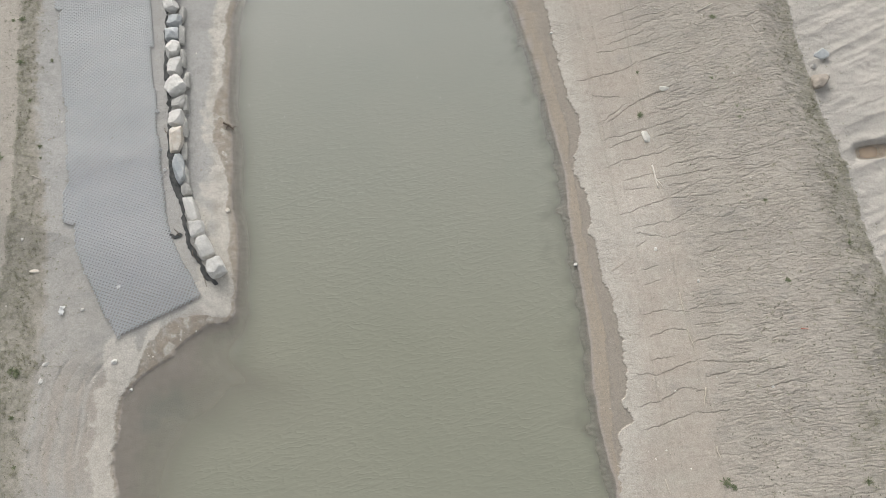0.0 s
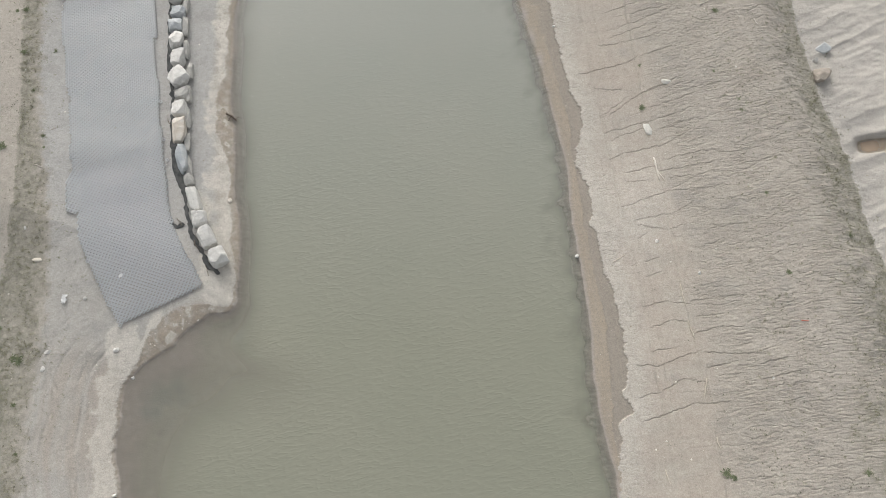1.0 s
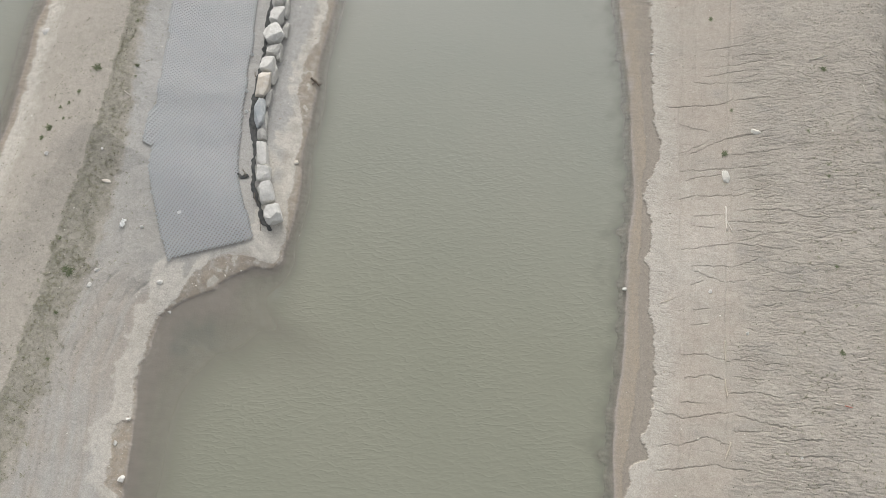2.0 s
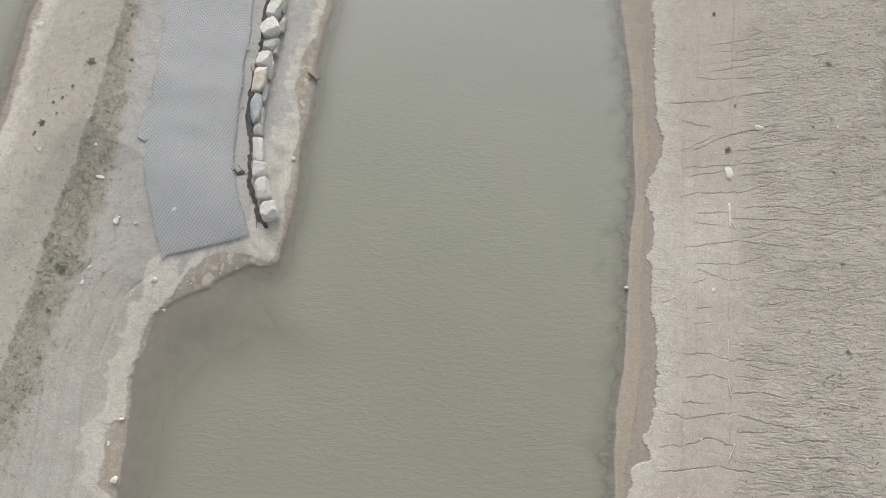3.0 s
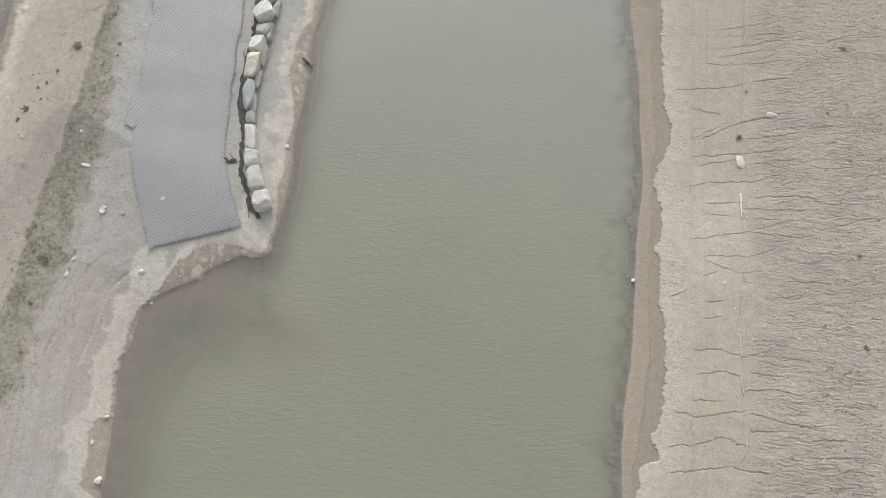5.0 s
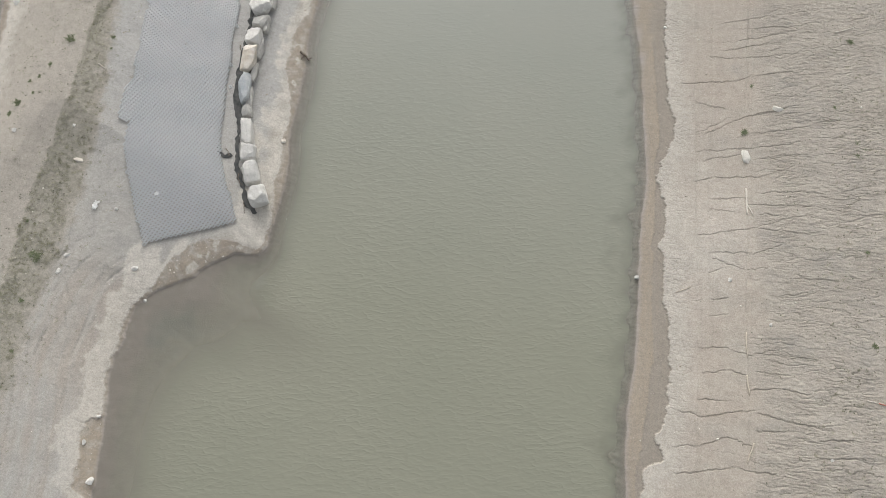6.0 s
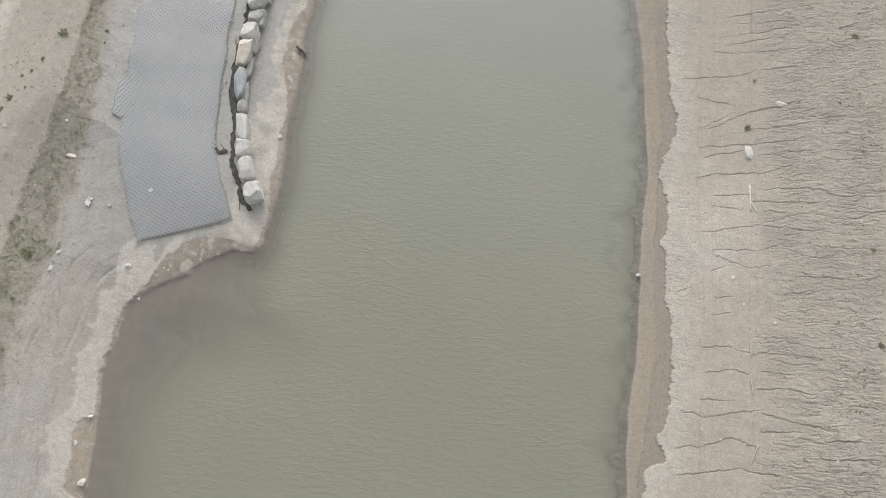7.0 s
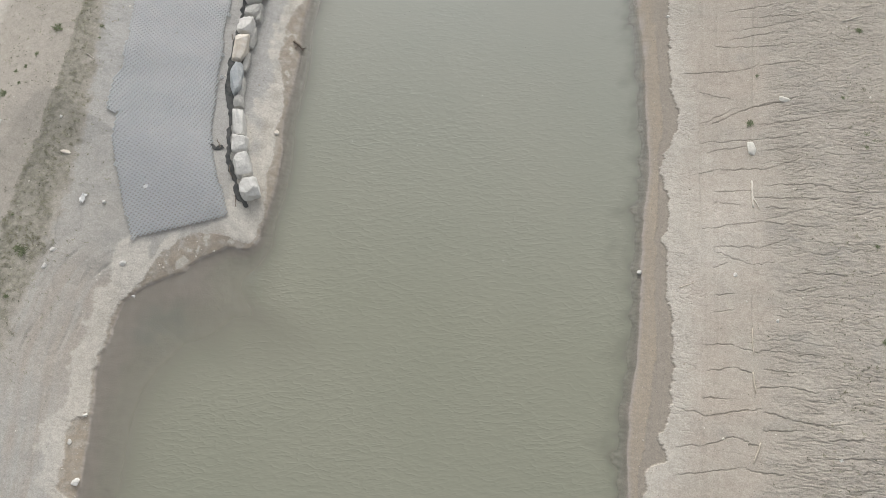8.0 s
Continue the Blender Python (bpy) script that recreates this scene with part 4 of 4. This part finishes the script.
# ---- litter, sticks and driftwood ----
def stick(name, a, b, thick, material, label, category="stick", bend=0.03, seed=0, lift=0.0):
    rng = np.random.default_rng(seed + 400)
    n, ring = 9, 7
    p = np.linspace(a, b, n) + np.cumsum(rng.normal(0, bend / 3, (n, 2)), 0)
    z = terrain(p[:, 0], p[:, 1])[0]
    z = np.maximum(np.linspace(z[0], z[-1], n), z) + thick * 0.45 + np.linspace(0, lift, n)
    t = np.array(b, float) - np.array(a, float)
    t /= np.hypot(*t)
    pts, faces = [], []
    for i in range(n):
        r = thick / 2 * (1 - 0.35 * i / n) * (1 + 0.15 * rng.normal())
        for j in range(ring):
            g = 2 * math.pi * j / ring
            pts.append((p[i, 0] - t[1] * r * math.cos(g), p[i, 1] + t[0] * r * math.cos(g), z[i] + r * math.sin(g)))
    for i in range(n - 1):
        for j in range(ring):
            faces.append((i * ring + j, i * ring + (j + 1) % ring, (i + 1) * ring + (j + 1) % ring, (i + 1) * ring + j))
    faces += [tuple(range(ring))[::-1], tuple(range((n - 1) * ring, n * ring))]
    o = np.array(pts[0])
    ob = new(name, mesh_from(name, np.array(pts) - o, faces, material, True))
    ob.location = o
    return tagged(ob, label, category)


STICKS = [((11.55, 17.95), (11.72, 16.5), 0.11, PALE_WOOD, "thick bleached stick lying on pale crust"), ((11.66, 17.1), (11.95, 16.5), 0.06, PALE_WOOD, "thin bleached stick beside a thicker one"),
          ((12.15, 10.6), (12.35, 9.4), 0.05, STRAW_WOOD, "thin dry reed stalk in a wheel line"), ((12.3, 8.6), (12.45, 7.75), 0.06, STRAW_WOOD, "thin dry reed stalk in a wheel line"),
          ((12.8, 5.7), (12.62, 4.75), 0.06, STRAW_WOOD, "thin dry reed stalk on the slope"), ((12.95, 2.9), (13.05, 2.35), 0.05, STRAW_WOOD, "short dry reed stalk on the slope"),
          ((10.55, 1.5), (10.7, 0.8), 0.05, STRAW_WOOD, "short dry reed stalk on the slope"), ((17.05, 8.42), (17.45, 8.4), 0.05, PALE_WOOD, "white end of a broken marker stake"),
          ((17.9, 26.4), (18.05, 25.95), 0.05, PALE_WOOD, "short white stick near dry grass"), ((9.0, 12.05), (9.65, 12.4), 0.05, STRAW_WOOD, "thin dry stalk on pale crust"),
          ((15.0, 27.6), (15.9, 28.1), 0.06, PALE_WOOD, "bleached stick on the rilled slope"), ((-22.3, 17.1), (-21.9, 17.0), 0.05, PALE_WOOD, "short pale stick on gravel"),
          ((12.6, 28.1), (12.9, 28.0), 0.05, PALE_WOOD, "short pale stick on the rilled slope")]
for i, (a, b, thick, material, label) in enumerate(STICKS):
    stick("stick", a, b, thick, material, label, seed=i)
stick("marker_stake", (17.47, 8.4), (17.8, 8.36), 0.045, RED_PAINT, "red end of a broken marker stake", "stake", 0.005)
branch = tagged(new("driftwood"), "dark brown driftwood branch on the bank", "driftwood")
for nm, a, b, th in (("trunk", (-12.75, 21.25), (-12.15, 20.85), 0.13), ("twig", (-12.5, 21.1), (-12.6, 20.7), 0.08), ("twig", (-12.3, 21.0), (-12.0, 21.15), 0.07)):
    bit = stick(nm, a, b, th, BROWN_WOOD, "", "", 0.05, 77 + int(th * 100), 0.08)
    bit.parent = branch
for i, (x, y) in enumerate([(-16.6, 27.4), (-15.75, 20.3), (-14.3, 14.1), (-13.3, 12.9), (-12.5, 11.5)]):
    stick("dead_branch", (x - 0.2, y + 0.25), (x + 0.1, y - 0.25), 0.045, BROWN_WOOD, "dark broken branch against the geotextile", "branch", 0.08, 90 + i, 0.1)


def scrap(x, y, size, seed, label):
    rng = np.random.default_rng(seed)
    bm = bmesh.new()
    bmesh.ops.create_grid(bm, x_segments=9, y_segments=6, size=0.5)
    for v in bm.verts:
        q = Vector((v.co.x * 4, v.co.y * 4, seed))
        v.co = Vector((v.co.x * size[0] * (1 + 0.5 * noise.noise(q)), v.co.y * size[1] * (1 + 0.8 * noise.noise(q + Vector((3, 1, 0)))), 0.05 + 0.16 * size[0] * noise.noise(q * 1.7)))
    me = bpy.data.meshes.new("scrap")
    bm.to_mesh(me), bm.free()
    me.materials.append(SCRAP)
    ob = new("plastic_scrap", me)
    ob.modifiers.new("thickness", "SOLIDIFY").thickness = 0.006
    ob.matrix_world = pose(x, y, ground_z(x, y) + 0.02, 0, 0, float(rng.uniform(0, 180)))
    return tagged(ob, label, "litter")


scrap(-19.6, 9.7, (0.45, 0.24), 1, "crumpled white plastic scrap on gravel")
scrap(-16.9, 11.0, (0.22, 0.16), 2, "small white plastic scrap on a ring mat").location.z += 0.06


# ---- plants ----
def weed_mesh(name, radius, leaves, seed, material, tall=0.6, slim=0.22):
    rng = np.random.default_rng(seed)
    pts, faces = [], []
    for _ in range(leaves):
        a, l = rng.uniform(0, 2 * math.pi), radius * rng.uniform(0.45, 1.1)
        o = rng.normal(0, radius * 0.3, 2)
        d, w = np.array([math.cos(a), math.sin(a)]), l * slim * rng.uniform(0.7, 1.4)
        q, up = np.array([-d[1], d[0]]), radius * tall * rng.uniform(0.4, 1.1)
        b = len(pts)
        for k, (along, wide, z) in enumerate(((0.0, 0.25, 0.0), (0.5, 1.0, 0.85), (1.0, 0.1, 0.75))):
            for sgn in (-1, 1):
                xy = o + d * l * along + q * sgn * w * wide / 2
                pts.append((xy[0], xy[1], z * up))
        faces += [(b, b + 1, b + 3, b + 2), (b + 2, b + 3, b + 5, b + 4)]
    return mesh_from(name, pts, faces, material)


WEEDS = [weed_mesh("weed", 0.3, 70, 301 + i, LEAF) for i in range(4)]
SPOTS = [(-24.2, 18.1, 1.0), (-25.5, 14.0, 0.9), (-25.7, 13.3, 0.6), (-21.2, 6.5, 1.0), (-21.5, 6.6, 0.7), (-24.6, 16.4, 0.5), (-22.3, 18.9, 0.5), (-22.1, 18.2, 0.4), (-24.4, 24.3, 0.7),
         (-24.9, 27.3, 0.8), (-25.4, 27.2, 0.5), (-24.9, 15.6, 0.5), (-25.4, 15.3, 0.45), (-24.8, 14.6, 0.4), (11.2, 21.1, 0.75), (16.4, 20.4, 0.7), (16.3, 21.1, 0.6), (16.7, 20.8, 0.5), (15.8, 27.1, 0.7),
         (17.3, 10.9, 0.6), (13.2, 1.3, 0.9), (13.5, 1.1, 0.6), (9.6, 30.0, 0.6), (11.3, 23.9, 0.4), (19.2, 1.3, 0.6), (-22.4, 8.1, 0.4), (-21.0, 4.3, 0.5), (-20.4, 2.0, 0.45),
         (20.9, 13.0, 0.6), (16.9, 15.3, 0.45), (15.2, 23.0, 0.4), (-22.8, 24.6, 0.5), (-23.4, 21.8, 0.5)]
for i, (x, y, s) in enumerate(SPOTS):
    ob = new("weed", WEEDS[i % 4])
    ob.matrix_world = pose(x, y, ground_z(x, y) - 0.01, 0, 0, i * 71) @ Matrix.Diagonal((s * 0.8, s * 0.8, s * 0.6, 1))
    tagged(ob, "small green weed growing from dry soil", "plant", "scattered weeds")


def scatter(name, count, boxes, choose, piece, material, label, category, seed):
    """Many small pieces on the ground, in one mesh; choose(covers, x, y) is the chance of each spot."""
    rng = np.random.default_rng(seed)
    got = []
    for (x0, x1, y0, y1), share in boxes:
        x, y = rng.uniform(x0, x1, int(count * share)), rng.uniform(y0, y1, int(count * share))
        z, covers = terrain(x, y)
        ok = (rng.uniform(0, 1, len(x)) < choose(covers, x, y)) & (z > 0.03)
        got.append(np.stack([x, y, z], -1)[ok])
    got = np.concatenate(got)
    pts, faces, n = [], [], 0
    for spot in got:
        p, f = piece(rng)
        pts.append(p + spot)
        faces.append(f + n)
        n += len(p)
    return tagged(new(name, mesh_from(name, np.concatenate(pts), np.concatenate(faces), material)), label, category, kind="stuff")


def blade(rng):
    k = int(rng.integers(4, 8))
    a, l = rng.uniform(0, 2 * math.pi, k), rng.uniform(0.04, 0.13, k)
    o = rng.normal(0, 0.04, (k, 2))
    d = np.stack([np.cos(a), np.sin(a)], -1)
    q = np.stack([-d[:, 1], d[:, 0]], -1) * 0.013
    tip = np.c_[o + d * l[:, None], l * 0.7]
    p = np.stack([np.c_[o - q, np.zeros(k)], np.c_[o + q, np.zeros(k)], tip], 1).reshape(-1, 3)
    return p, np.arange(3 * k).reshape(k, 3)


OCTA = np.array([(1, 0, 0), (-1, 0, 0), (0, 1, 0), (0, -1, 0), (0, 0, 1), (0, 0, -1), (0.65, 0.65, 0.3), (-0.65, 0.6, 0.25)])
OCTA_FACES = np.array([(6, 2, 4), (0, 6, 4), (0, 2, 6), (7, 4, 2), (7, 1, 4), (7, 2, 1), (1, 3, 4), (3, 0, 4), (2, 0, 5), (1, 2, 5), (3, 1, 5), (0, 3, 5)])


def pebble(rng):
    s = 0.016 + 0.055 * rng.uniform() ** 5
    a = rng.uniform(0, 6.28)
    p = OCTA * (1 + 0.2 * rng.normal(size=OCTA.shape)) * (s, s * rng.uniform(0.6, 1), s * 0.6)
    return np.stack([p[:, 0] * math.cos(a) - p[:, 1] * math.sin(a), p[:, 0] * math.sin(a) + p[:, 1] * math.cos(a), p[:, 2]], -1), OCTA_FACES


scatter("dry_grass", 42000, [((-27, -18.5, -5, 34), 0.55), ((15, 23, 0, 36), 0.45)],
        lambda c, x, y: np.clip(c["verge"] * (0.25 + 1.6 * np.maximum(perlin(x * 0.9, y * 0.9, 201), 0)) + 0.03, 0, 1), blade, DRY_LEAF, "sparse grey-green dry grass on the verges", "grass", 501)
scatter("pebbles", 22000, [((-28, -11, -5, 34), 0.6), ((7, 22, -2, 34), 0.4)],
        lambda c, x, y: 0.06 + 0.35 * c["road"] * np.maximum(perlin(x, y, 203), 0) + 0.9 * c["beach"] * (x < 0) * (y < 13), pebble, PEBBLE, "scattered pale pebbles on clay and gravel", "pebbles", 502)


def tuft(rng):
    """A flat rosette of short blades."""
    k = int(rng.integers(7, 12))
    a, l = np.linspace(0, 6.28, k) + rng.normal(0, 0.3, k), rng.uniform(0.02, 0.065, k) * rng.uniform(0.6, 1.2)
    d = np.stack([np.cos(a), np.sin(a)], -1)
    q = np.stack([-d[:, 1], d[:, 0]], -1) * 0.018
    p = np.stack([np.c_[-q, np.full(k, 0.01)], np.c_[q, np.full(k, 0.01)], np.c_[d * l[:, None], l * 0.5]], 1).reshape(-1, 3)
    return p, np.arange(3 * k).reshape(k, 3)


WITHERED = island_material("withered_tuft", (0.09, 0.092, 0.062), (0.20, 0.185, 0.14))
scatter("withered_tufts", 16000, [((12, 22.5, 0, 34), 0.5), ((-29, -19, -5, 34), 0.5)],
        lambda c, x, y: np.clip((0.05 + 0.9 * np.maximum(perlin(x * 0.7, y * 0.7, 205), 0)) * np.where(x > 0, step(11.5, 17, x) * (1 - c["pit"]), 0.7 - 0.7 * c["road"] + 0.3 * c["verge"]), 0, 1), tuft, WITHERED,
        "small dark withered tufts dotting the dry soil", "grass", 503)


def flecks():
    """Tiny feathers and foam afloat."""
    rng = np.random.default_rng(77)
    pts, faces = [], []
    for k in range(60):
        x, y, a, r = rng.uniform(-11.2, 1.0), rng.uniform(11, 28), rng.uniform(0, 6.28), rng.uniform(0.014, 0.028)
        x = x - 0.06 * (y - 11)
        for j in range(5):
            g, q = a + j * 1.2566, r * (1.5 if j % 2 else 0.8)
            pts.append((x + q * math.cos(g), y + q * 0.7 * math.sin(g), 0.012 + 0.008 * (j % 2)))
        faces.append(tuple(range(5 * k, 5 * k + 5)))
    return tagged(new("floating_flecks", mesh_from("floating_flecks", pts, faces, SCRAP)), "tiny white flecks floating on the pond", "flecks", kind="stuff")


flecks()
